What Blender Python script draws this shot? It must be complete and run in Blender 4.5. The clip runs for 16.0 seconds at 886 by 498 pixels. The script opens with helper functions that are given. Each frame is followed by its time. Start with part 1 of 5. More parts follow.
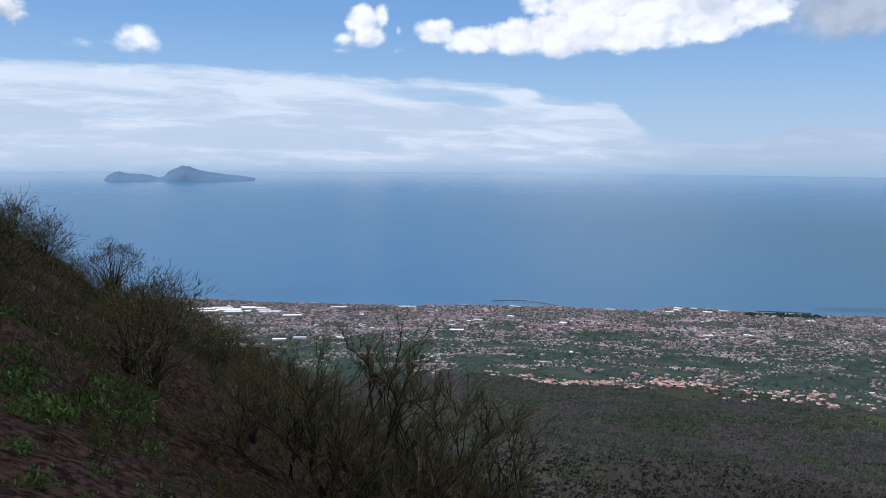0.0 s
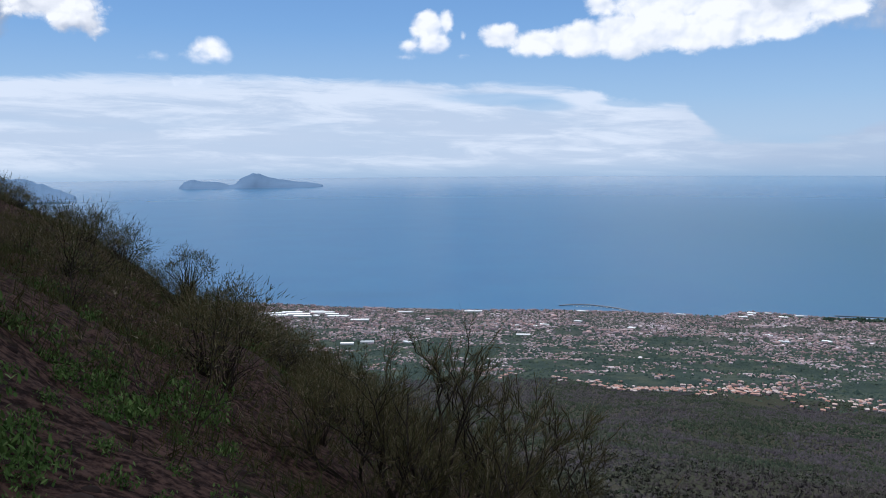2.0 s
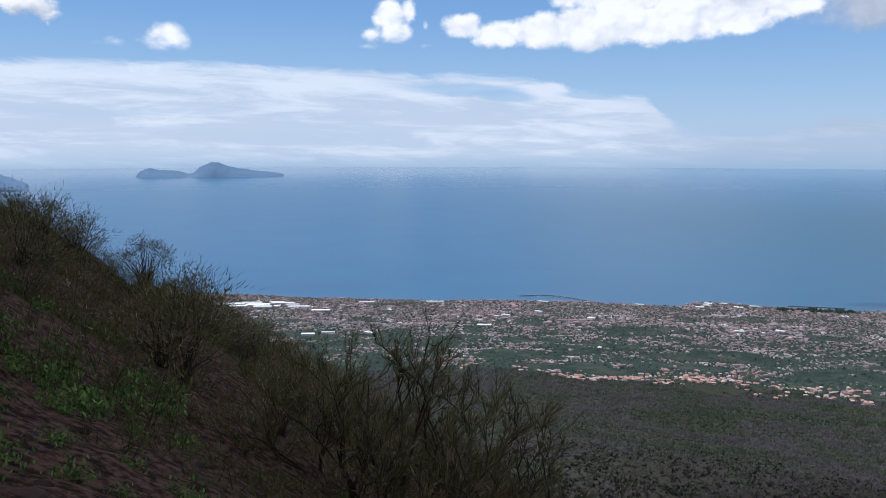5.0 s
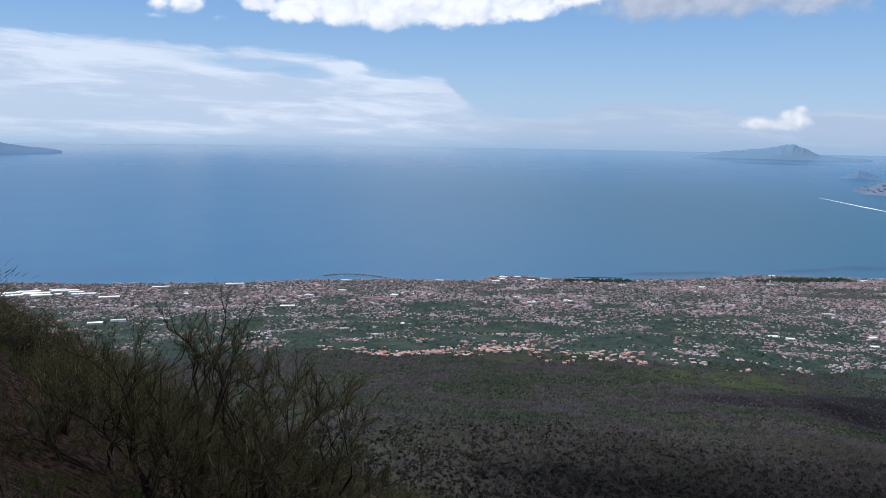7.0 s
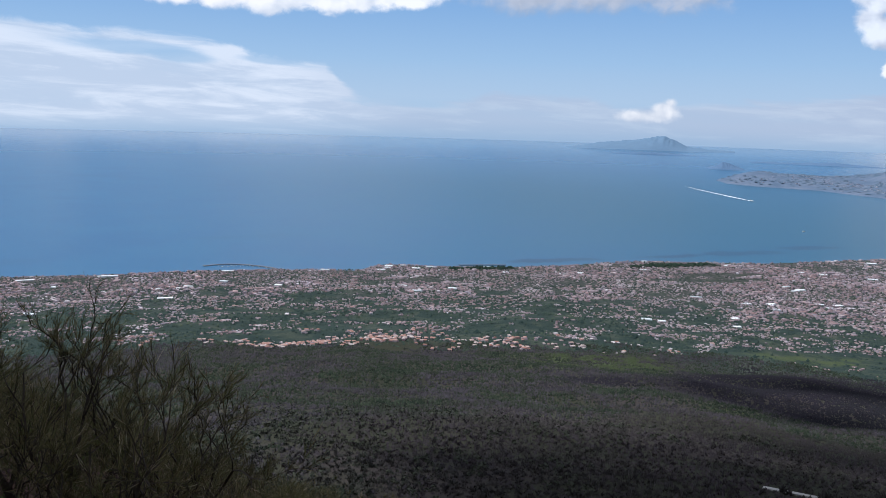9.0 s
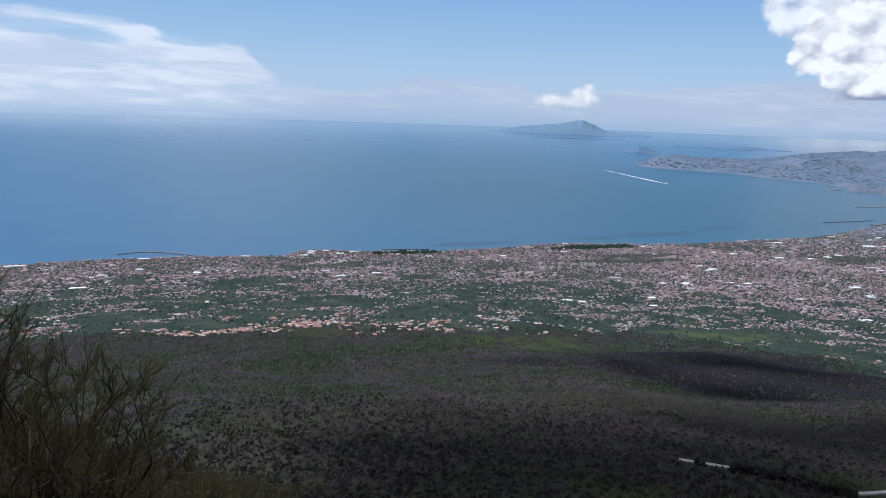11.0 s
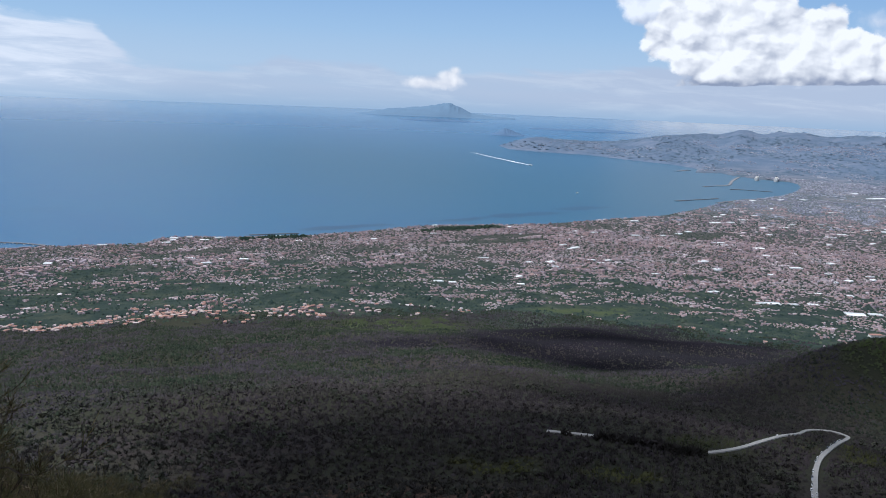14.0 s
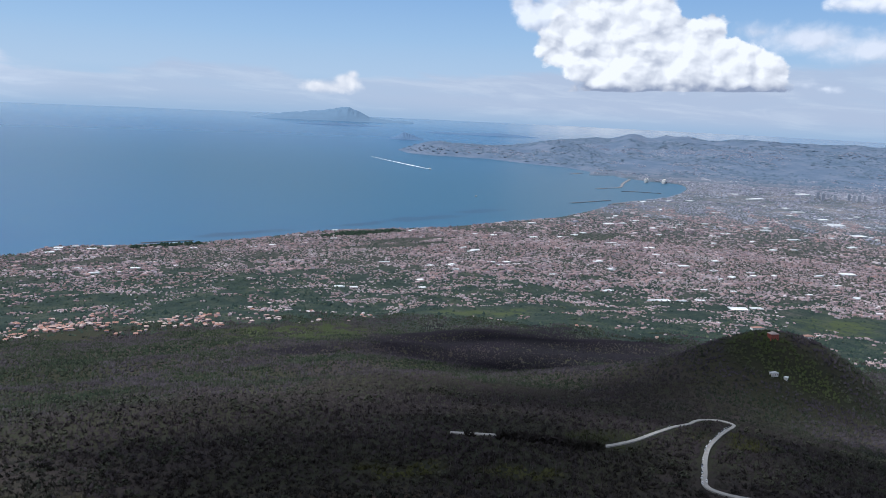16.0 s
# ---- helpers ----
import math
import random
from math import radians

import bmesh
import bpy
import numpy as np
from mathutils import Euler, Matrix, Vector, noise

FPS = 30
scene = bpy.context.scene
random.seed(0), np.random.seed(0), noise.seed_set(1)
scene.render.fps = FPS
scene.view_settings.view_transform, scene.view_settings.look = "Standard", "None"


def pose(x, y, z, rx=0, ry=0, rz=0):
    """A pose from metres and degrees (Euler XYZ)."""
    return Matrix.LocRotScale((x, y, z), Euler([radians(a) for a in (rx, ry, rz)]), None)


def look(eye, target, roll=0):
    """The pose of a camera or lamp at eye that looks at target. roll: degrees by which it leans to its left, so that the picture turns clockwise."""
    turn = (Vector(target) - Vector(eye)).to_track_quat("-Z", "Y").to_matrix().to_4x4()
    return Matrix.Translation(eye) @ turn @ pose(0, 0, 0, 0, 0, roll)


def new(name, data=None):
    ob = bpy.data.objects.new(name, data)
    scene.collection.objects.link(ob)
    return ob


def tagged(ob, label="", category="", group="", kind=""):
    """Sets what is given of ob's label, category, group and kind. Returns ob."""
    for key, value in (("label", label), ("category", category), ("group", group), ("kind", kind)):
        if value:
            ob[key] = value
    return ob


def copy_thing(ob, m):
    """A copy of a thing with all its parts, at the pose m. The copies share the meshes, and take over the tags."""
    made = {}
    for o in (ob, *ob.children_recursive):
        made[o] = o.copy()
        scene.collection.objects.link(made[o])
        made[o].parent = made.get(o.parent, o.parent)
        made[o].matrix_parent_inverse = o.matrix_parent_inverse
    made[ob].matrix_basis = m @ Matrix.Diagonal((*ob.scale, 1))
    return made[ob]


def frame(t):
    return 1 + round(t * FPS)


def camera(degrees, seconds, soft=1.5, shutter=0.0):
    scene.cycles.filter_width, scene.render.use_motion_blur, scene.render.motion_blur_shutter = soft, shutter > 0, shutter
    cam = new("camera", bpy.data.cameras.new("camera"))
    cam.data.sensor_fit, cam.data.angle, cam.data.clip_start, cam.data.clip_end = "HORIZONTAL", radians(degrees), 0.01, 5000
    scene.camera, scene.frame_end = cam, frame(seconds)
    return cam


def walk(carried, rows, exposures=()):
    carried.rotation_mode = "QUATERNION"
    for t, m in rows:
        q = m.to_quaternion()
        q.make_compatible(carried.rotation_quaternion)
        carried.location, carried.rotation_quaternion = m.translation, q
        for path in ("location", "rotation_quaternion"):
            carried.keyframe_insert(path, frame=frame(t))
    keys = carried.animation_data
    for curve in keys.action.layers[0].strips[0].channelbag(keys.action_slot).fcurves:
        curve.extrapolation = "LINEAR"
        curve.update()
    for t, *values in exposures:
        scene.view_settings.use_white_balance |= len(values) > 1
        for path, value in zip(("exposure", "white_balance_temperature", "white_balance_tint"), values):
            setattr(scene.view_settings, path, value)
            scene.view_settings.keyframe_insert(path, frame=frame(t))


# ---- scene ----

# Beyond the near slope the landscape stands at one tenth of its size, so that the bay
# ends within the camera's reach; the slope, its shrubs and the path edge are life-size.
EYE = 105.0
cam = camera(57.9, 16.0, 0.8)
ARM = 0.22
ROWS = [
    (0.0, 0.00, -6.69, -0.38), (0.5, 0.35, -7.14, 0.54), (1.0, 1.53, -6.89, 0.41), (1.5, 3.07, -6.83, 0.15),
    (2.0, 4.73, -6.36, 0.47), (2.5, 7.19, -6.06, 0.55), (3.0, 9.54, -5.68, 0.24), (3.5, 10.9, -5.5, 0.2), (4.2, 8.6, -5.9, 0.1), (4.9, 2.8, -6.9, 0.0), (5.5, -1.61, -7.69, -0.29),
    (6.0, -4.73, -8.02, -0.66), (6.5, -8.39, -8.30, -0.89), (7.0, -12.20, -8.46, -0.85), (7.5, -15.16, -8.75, -0.82),
    (8.0, -17.51, -9.28, -1.07), (8.5, -19.12, -9.37, -1.54), (9.0, -20.50, -9.09, -1.65), (11.5, -27.45, -10.36, -2.01),
    (12.0, -29.05, -10.57, -2.28), (12.5, -31.32, -10.80, -2.76), (13.0, -32.63, -11.16, -3.10), (13.5, -33.14, -11.31, -3.07),
    (14.0, -35.49, -10.94, -2.34), (14.5, -39.12, -10.57, -1.49), (15.0, -41.60, -10.79, -2.02), (15.5, -42.22, -10.58, -2.50),
    (16.0, -42.67, -10.35, -2.65),
]


def eye_pose(yaw, pitch, roll):
    a = radians(-yaw)
    return pose(ARM * math.sin(a), ARM * (math.cos(a) - 1), EYE, 0, 0, yaw) @ pose(0, 0, 0, 90 + pitch) @ pose(0, 0, 0, 0, 0, -roll)


walk(cam, [(t, eye_pose(y, p, r)) for t, y, p, r in ROWS], [(0.0, 0.0, 5750, 10), (16.0, 0.0, 5750, 10)])

# ---- sun, sky and clouds ----
SUN_AZ, SUN_EL = -48.0, 60.0


def toward(az, el):
    a, e = radians(az), radians(el)
    return Vector((math.sin(a) * math.cos(e), math.cos(a) * math.cos(e), math.sin(e)))


sun = new("sun", bpy.data.lights.new("sun", "SUN"))
sun.data.energy, sun.data.angle, sun.data.color = 4.2, radians(0.8), (1.0, 0.95, 0.87)
sun.matrix_world = look((0, 0, 600), Vector((0, 0, 600)) - toward(SUN_AZ, SUN_EL))


class Nodes:
    """Short hand for building node trees."""

    def __init__(self, tree):
        self.tree = tree
        tree.nodes.clear()

    def add(self, kind, **sockets):
        n = self.tree.nodes.new(kind)
        for k, v in sockets.items():
            self.put(n.inputs[k.replace("_", " ")], v)
        return n

    def put(self, socket, v):
        if isinstance(v, bpy.types.NodeSocket):
            self.tree.links.new(v, socket)
        else:
            socket.default_value = v

    def math(self, op, a, b=0.0, c=0.0, clamp=False):
        n = self.tree.nodes.new("ShaderNodeMath")
        n.operation, n.use_clamp = op, clamp
        for s, v in zip(n.inputs, (a, b, c)):
            self.put(s, v)
        return n.outputs[0]

    def vec(self, op, a, b=(0, 0, 0)):
        n = self.tree.nodes.new("ShaderNodeVectorMath")
        n.operation = op
        self.put(n.inputs[0], a)
        self.put(n.inputs[1], b)
        return n.outputs["Value"] if op in ("DOT_PRODUCT", "LENGTH") else n.outputs[0]

    def noise(self, vector, scale, detail=6.0, rough=0.55, distort=0.0, kind="FBM"):
        n = self.tree.nodes.new("ShaderNodeTexNoise")
        n.noise_type = kind
        n.normalize = True
        self.put(n.inputs["Vector"], vector)
        for k, v in (("Scale", scale), ("Detail", detail), ("Roughness", rough), ("Distortion", distort)):
            self.put(n.inputs[k], v)
        return n.outputs[0]

    def smooth(self, v, lo, hi, a=0.0, b=1.0):
        n = self.tree.nodes.new("ShaderNodeMapRange")
        n.interpolation_type = "SMOOTHSTEP"
        for s, x in zip(n.inputs[:5], (v, lo, hi, a, b)):
            self.put(s, x)
        return n.outputs[0]

    def mix(self, fac, a, b, blend="MIX"):
        n = self.tree.nodes.new("ShaderNodeMix")
        n.data_type, n.blend_type = "RGBA", blend
        self.put(n.inputs[0], fac)
        self.put(n.inputs[6], a if isinstance(a, bpy.types.NodeSocket) else (*a, 1))
        self.put(n.inputs[7], b if isinstance(b, bpy.types.NodeSocket) else (*b, 1))
        return n.outputs[2]

    def ramp(self, fac, stops, mode="LINEAR"):
        n = self.tree.nodes.new("ShaderNodeValToRGB")
        r = n.color_ramp
        r.interpolation = mode
        while len(r.elements) < len(stops):
            r.elements.new(0.5)
        for e, (p, c) in zip(r.elements, stops):
            e.position, e.color = p, (*c, 1)
        self.put(n.inputs[0], fac)
        return n.outputs[0]


world = bpy.data.worlds.new("sky")
world.use_nodes = True
scene.world = world
W = Nodes(world.node_tree)
way = W.add("ShaderNodeTexCoord").outputs["Generated"]
part_xyz = W.add("ShaderNodeSeparateXYZ", Vector=way)
sx, sy, sz = part_xyz.outputs
az = W.math("MULTIPLY", W.math("ARCTAN2", sx, sy), 57.2958)
el = W.math("MULTIPLY", W.math("ARCSINE", sz), 57.2958)
sky = W.tree.nodes.new("ShaderNodeTexSky")
sky.sky_type, sky.sun_disc = "NISHITA", False
sky.sun_elevation, sky.sun_rotation, sky.altitude = radians(SUN_EL), radians(SUN_AZ), 1000
sky.air_density, sky.dust_density, sky.ozone_density = 1.0, 0.6, 2.0
lifted = W.add("ShaderNodeCombineXYZ", X=sx, Y=sy, Z=W.math("MAXIMUM", sz, 0.06)).outputs[0]
W.put(sky.inputs[0], W.vec("NORMALIZE", lifted))
SKY = 0.1
blue = sky.outputs[0]
# the lower sky pales towards the sea
low_sky = W.ramp(W.smooth(el, -1.4, 14.0), [(0.0, (3.3, 4.6, 6.1)), (0.012, (3.7, 5.0, 6.4)), (0.03, (4.3, 5.6, 6.9)), (0.10, (4.6, 5.8, 7.1)), (0.3, (3.7, 5.3, 7.1)), (0.75, (2.3, 4.05, 6.6)), (1.0, (1.8, 3.4, 6.1))])
tone = W.mix(W.smooth(el, 10.0, 30.0, 0.92, 0.0), blue, low_sky)

# broken cloud over the rest of the sky
dome = W.vec("DIVIDE", way, W.add("ShaderNodeCombineXYZ", X=W.math("ADD", sz, 0.2), Y=W.math("ADD", sz, 0.2), Z=1.0).outputs[0])
broken = W.math("MULTIPLY", W.smooth(W.noise(dome, 1.6, 5, 0.55), 0.32, 0.50), W.smooth(el, 14.0, 24.0))
tone = W.mix(W.math("MULTIPLY", broken, 0.92), tone, (8.2, 7.9, 7.7))

angles = W.add("ShaderNodeCombineXYZ", X=az, Y=el, Z=0.0).outputs[0]
flat = W.vec("MULTIPLY", W.vec("ADD", angles, W.add("ShaderNodeCombineXYZ", X=0.0, Y=W.math("MULTIPLY", az, 0.035), Z=3.0).outputs[0]), (0.05, 0.34, 1.0))
# high veil: a long sheet whose upper edge sinks towards the north, with gaps of blue in it
EDGE = [(-40, 5.2), (-37, 5.4), (-31, 5.65), (-24, 5.8), (-17, 6.0), (-12.5, 5.5), (-10, 5.45), (-1, 5.3), (1.7, 5.05), (6.2, 4.75), (7.2, 4.3), (9.5, 3.85), (12.2, 3.7), (13.0, 2.6),
        (14.2, 1.6), (19.5, 1.2), (23.5, 2.0), (30.4, 1.95), (33, 1.35), (37, 1.6), (48, 2.3), (70, 3.7)]
along = W.math("DIVIDE", W.math("ADD", az, 50.0), 130.0)
top = W.math("MULTIPLY", W.ramp(along, [((a + 50) / 130, (e / 10,) * 3) for a, e in EDGE]), 10.0)
veil = W.noise(flat, 1.25, 7, 0.58, 0.5)
streak = W.noise(flat, 2.6, 7, 0.62, 0.4)
wisp = W.noise(W.vec("MULTIPLY", flat, (2.2, 1.6, 1.0)), 1.6, 8, 0.62, 0.8)
soft = W.math("ADD", W.math("SUBTRACT", top, el), W.math("MULTIPLY", W.math("SUBTRACT", wisp, 0.5), 1.5))
cover = W.smooth(soft, -0.12, 0.5)
for a, e, w, h in ((-0.6, 4.2, 4.6, 0.50), (2.4, 3.75, 2.4, 0.42), (8.1, 3.75, 2.2, 0.30), (17.5, 1.2, 4.0, 0.35)):
    hole = W.vec("MULTIPLY", W.vec("SUBTRACT", angles, (a, e, 0.0)), (1 / w, 1 / h, 0.0))
    hole = W.vec("ADD", hole, W.add("ShaderNodeCombineXYZ", X=0.0, Y=W.math("MULTIPLY", W.vec("DOT_PRODUCT", hole, (1.0, 0.0, 0.0)), 0.35)).outputs[0])
    cover = W.math("MULTIPLY", cover, W.smooth(W.math("ADD", W.vec("LENGTH", hole), W.math("SUBTRACT", wisp, 0.5)), 0.55, 1.25, 0.25, 1.0))
south = W.smooth(az, 20.0, 8.0)
thick = W.math("MULTIPLY", W.smooth(el, -1.8, 0.2), W.math("ADD", W.math("MULTIPLY", south, 0.22), W.smooth(az, 30.0, 55.0, 0.66, 0.86)))
thick = W.math("MULTIPLY", thick, W.smooth(veil, 0.22, 0.55, 0.72, 1.0))
sheet = W.mix(W.smooth(W.math("ADD", streak, W.math("MULTIPLY", W.smooth(soft, 3.2, 0.2), 0.16)), 0.42, 0.68), (5.9, 6.5, 7.4), (8.1, 8.3, 8.7))
dull = W.mix(W.smooth(streak, 0.45, 0.66), (4.9, 5.4, 6.4), (5.9, 6.3, 7.0))
tone = W.mix(W.math("MULTIPLY", cover, thick), tone, W.mix(south, dull, sheet))


def billowing(shift, detail=4.0):
    """Cauliflower relief over the sky, seen from a little aside for its light."""
    p = W.vec("ADD", W.vec("MULTIPLY", angles, (0.28, 0.335, 1.0)), shift)
    wobble = W.tree.nodes.new("ShaderNodeTexNoise")
    W.put(wobble.inputs["Vector"], p)
    W.put(wobble.inputs["Scale"], 2.0)
    W.put(wobble.inputs["Detail"], 3.0)
    p = W.vec("ADD", p, W.vec("MULTIPLY", W.vec("SUBTRACT", wobble.outputs["Color"], (0.5, 0.5, 0.5)), (0.5, 0.5, 0.0)))
    n = W.tree.nodes.new("ShaderNodeTexVoronoi")
    n.feature, n.voronoi_dimensions, n.normalize = "SMOOTH_F1", "2D", False
    for k, v in (("Vector", p), ("Scale", 1.7), ("Detail", detail), ("Roughness", 0.47), ("Lacunarity", 2.2), ("Smoothness", 0.45)):
        W.put(n.inputs[k], v)
    return n.outputs["Distance"]


relief = billowing((0.0, 0.0, 0.0))
frayed = W.noise(W.vec("MULTIPLY", angles, (1.0, 1.15, 0.0)), 0.9, 8, 0.62)
broad = billowing((0.0, 0.0, 0.0), 1.2)
slope_lit = W.math("ADD", W.math("MULTIPLY", W.math("SUBTRACT", billowing((-0.04, 0.06, 0.0), 3.0), billowing((0.0, 0.0, 0.0), 3.0)), 0.42), W.math("MULTIPLY", W.math("SUBTRACT", billowing((-0.12, 0.17, 0.0), 1.2), broad), 1.0))


def heap(tone, lobes, bright, shadow, edge=0.5, rough=2.2, base=None, lift=0.6, strong=0.9, most=1.0, under=1.2):
    """A heap cloud of several lobes (azimuth, elevation, half width, half height), lit from above left."""
    body = None
    for a, e, w, h in lobes:
        q = W.vec("MULTIPLY", W.vec("SUBTRACT", angles, (a, e, 0.0)), (1 / w, 1 / h, 0.0))
        one = W.math("MULTIPLY", W.math("SUBTRACT", 1.0, W.vec("LENGTH", q)), min(w, h))
        body = one if body is None else W.math("SMOOTH_MAX", body, one, 0.25)
    body = W.math("ADD", body, W.math("MULTIPLY", W.math("SUBTRACT", 0.71, relief), rough * 0.5))
    body = W.math("ADD", body, W.math("MULTIPLY", W.math("SUBTRACT", frayed, 0.5), rough * 0.55))
    low = min(e - h for a, e, w, h in lobes)
    high = max(e + h for a, e, w, h in lobes)
    if base is not None:
        floor_el = W.math("ADD", base, W.math("MULTIPLY", W.math("SUBTRACT", az, 53.0), 0.035))
        body = W.math("MINIMUM", body, W.math("MULTIPLY", W.math("SUBTRACT", el, W.math("ADD", floor_el, W.math("MULTIPLY", relief, 0.12))), 3.0))
    cover = W.math("MULTIPLY", W.smooth(body, 0.0, edge), most)
    if base is not None:
        rise = W.smooth(W.math("SUBTRACT", el, floor_el), 0.1, under, -0.75, 0.12)
    else:
        rise = W.smooth(el, low, low + min(under, 0.45 * (high - low)), -0.6, 0.12)
    light = W.math("ADD", W.math("ADD", lift, W.math("MULTIPLY", slope_lit, strong)), rise, clamp=True)
    return W.mix(cover, tone, W.mix(light, shadow, bright))


WHITE, SHADE = (10.2, 9.8, 9.4), (5.2, 5.5, 6.2)
tone = heap(tone, [(-21.8, 5.2, 1.9, 0.6)], (8.6, 8.8, 9.2), (7.2, 7.7, 8.5), 0.5, 0.9, most=0.8)
tone = heap(tone, [(-37.2, 9.3, 5.2, 3.9), (-33.2, 10.3, 3.4, 1.8), (-37.6, 6.6, 2.8, 1.7), (-42.0, 8.0, 5.0, 4.0)], (4.4, 4.6, 5.1), (2.5, 2.7, 3.1), 1.4, 1.8, most=0.98, strong=0.7, lift=0.5)
tone = heap(tone, [(-36.3, 4.2, 2.2, 0.45)], (4.6, 5.0, 5.8), (3.9, 4.3, 5.0), 0.8, 1.3, most=0.6)
tone = heap(tone, [(-29.0, 9.9, 2.5, 1.8), (-27.7, 8.8, 1.2, 0.9), (-31.2, 10.3, 2.4, 1.6), (-25.4, 11.1, 0.5, 0.4)], WHITE, SHADE, 0.6, 1.3)
tone = heap(tone, [(-20.6, 7.7, 1.4, 0.95), (-21.0, 7.0, 1.4, 0.6), (-19.7, 7.2, 0.9, 0.85), (-23.6, 6.95, 1.0, 0.3), (-25.0, 6.85, 0.6, 0.15)], WHITE, (5.6, 6.5, 8.0), 0.7, 0.8)
tone = heap(tone, [(-5.7, 9.2, 1.3, 1.25), (-4.4, 9.5, 0.7, 1.0), (-5.3, 8.0, 1.5, 1.0), (-6.9, 7.8, 1.1, 0.6), (-7.3, 7.15, 1.4, 0.28), (-3.2, 8.5, 0.22, 0.36), (-3.3, 7.2, 1.0, 0.25)], WHITE, (5.8, 6.5, 7.8), 0.45, 0.75, lift=0.66)
tone = heap(tone, [(30.0, 10.3, 9.5, 3.3), (36.0, 8.8, 5.0, 1.8), (26.0, 9.0, 4.5, 2.2), (21.0, 8.8, 3.0, 1.2)], (5.4, 5.6, 6.2), (4.1, 4.4, 5.0), 1.5, 1.6, most=0.92)
tone = heap(tone, [(-0.5, 8.4, 1.7, 1.05), (1.9, 7.95, 2.8, 1.05), (5.1, 8.1, 2.8, 1.4), (8.4, 8.2, 3.4, 1.7), (12.9, 8.4, 4.5, 1.6), (17.0, 8.9, 4.2, 1.6), (6.4, 10.3, 1.6, 0.8), (10.6, 10.3, 4.2, 1.6), (15.5, 9.9, 4.5, 2.0), (20.5, 9.4, 3.0, 1.3)], WHITE, (6.5, 6.9, 7.6), 0.5, 0.85, lift=0.74, strong=0.75)
tone = heap(tone, [(18.0, 9.9, 2.6, 1.0), (11.0, 9.9, 1.6, 0.4)], (6.4, 6.7, 7.3), (5.0, 5.3, 6.0), 1.0, 1.4, most=0.75)
tone = heap(tone, [(33.3, 0.72, 1.7, 0.55), (35.5, 1.1, 1.2, 0.8), (34.8, 0.72, 2.2, 0.52), (35.8, 1.55, 0.7, 0.5)], (9.4, 9.1, 8.8), (6.0, 6.3, 6.9), 0.4, 0.5)
tone = heap(tone, [(65.9, 5.0, 6.0, 1.3), (70.0, 4.5, 6.0, 1.3), (63.1, 5.4, 3.0, 1.0), (76.0, 4.8, 6.0, 1.5)], (8.2, 8.3, 8.7), (6.4, 6.7, 7.3), 1.1, 1.0, most=0.9)
tone = heap(tone, [(68.2, 7.1, 2.2, 0.65), (70.4, 7.3, 2.4, 0.95), (75.0, 7.6, 3.0, 1.2)], (9.2, 9.2, 9.3), (6.0, 6.5, 7.4), 0.6, 0.8)
tone = heap(tone, [(66.0, 2.2, 1.1, 0.42), (67.3, 1.95, 1.0, 0.38), (58.6, 1.3, 1.1, 0.16)], (8.4, 8.6, 9.0), (5.6, 6.1, 7.0), 0.5, 0.6, most=0.9)
tone = heap(tone, [(48.5, 6.2, 2.1, 1.3), (47.3, 6.8, 1.3, 1.1), (49.7, 7.0, 1.8, 1.4), (48.4, 8.4, 2.4, 1.6)], (9.0, 9.1, 9.3), (5.4, 5.8, 6.7), 0.5, 1.0)
tone = heap(tone, [(50.1, 4.1, 1.9, 1.6), (52.2, 5.2, 3.0, 2.7), (52.1, 3.0, 2.3, 1.4), (55.2, 5.5, 3.0, 2.8), (55.0, 7.4, 2.6, 1.8), (56.2, 3.4, 4.2, 1.8), (57.9, 4.9, 2.2, 1.6), (59.1, 3.7, 3.6, 1.9), (60.1, 5.4, 1.2, 1.5), (62.0, 3.4, 2.2, 1.55), (61.5, 4.4, 1.2, 1.0), (64.2, 3.0, 1.0, 1.0), (63.2, 2.8, 1.9, 1.0), (58.9, 1.9, 7.4, 1.4), (54.6, 1.8, 4.4, 1.4), (52.8, 8.4, 2.6, 1.8)], (9.9, 9.7, 9.4), (3.0, 3.4, 4.4), 0.3, 1.2, 1.1, 0.72, 0.8, under=0.9)
W.tree.links.new(W.add("ShaderNodeBackground", Color=tone, Strength=SKY).outputs[0], W.add("ShaderNodeOutputWorld").inputs[0])


# ---- materials ----
def material(name, rough=0.9):
    m = bpy.data.materials.new(name)
    m.use_nodes = True
    s = Nodes(m.node_tree)
    bsdf = s.add("ShaderNodeBsdfPrincipled", Roughness=rough)
    if rough > 0.7:
        s.put(bsdf.inputs["Specular IOR Level"], 0.06)
    s.tree.links.new(bsdf.outputs[0], s.add("ShaderNodeOutputMaterial").inputs[0])
    return m, s, bsdf


def where(s):
    return s.add("ShaderNodeNewGeometry").outputs["Position"]


def island(s):
    return s.add("ShaderNodeNewGeometry").outputs["Random Per Island"]


def single(s):
    return s.add("ShaderNodeObjectInfo").outputs["Random"]


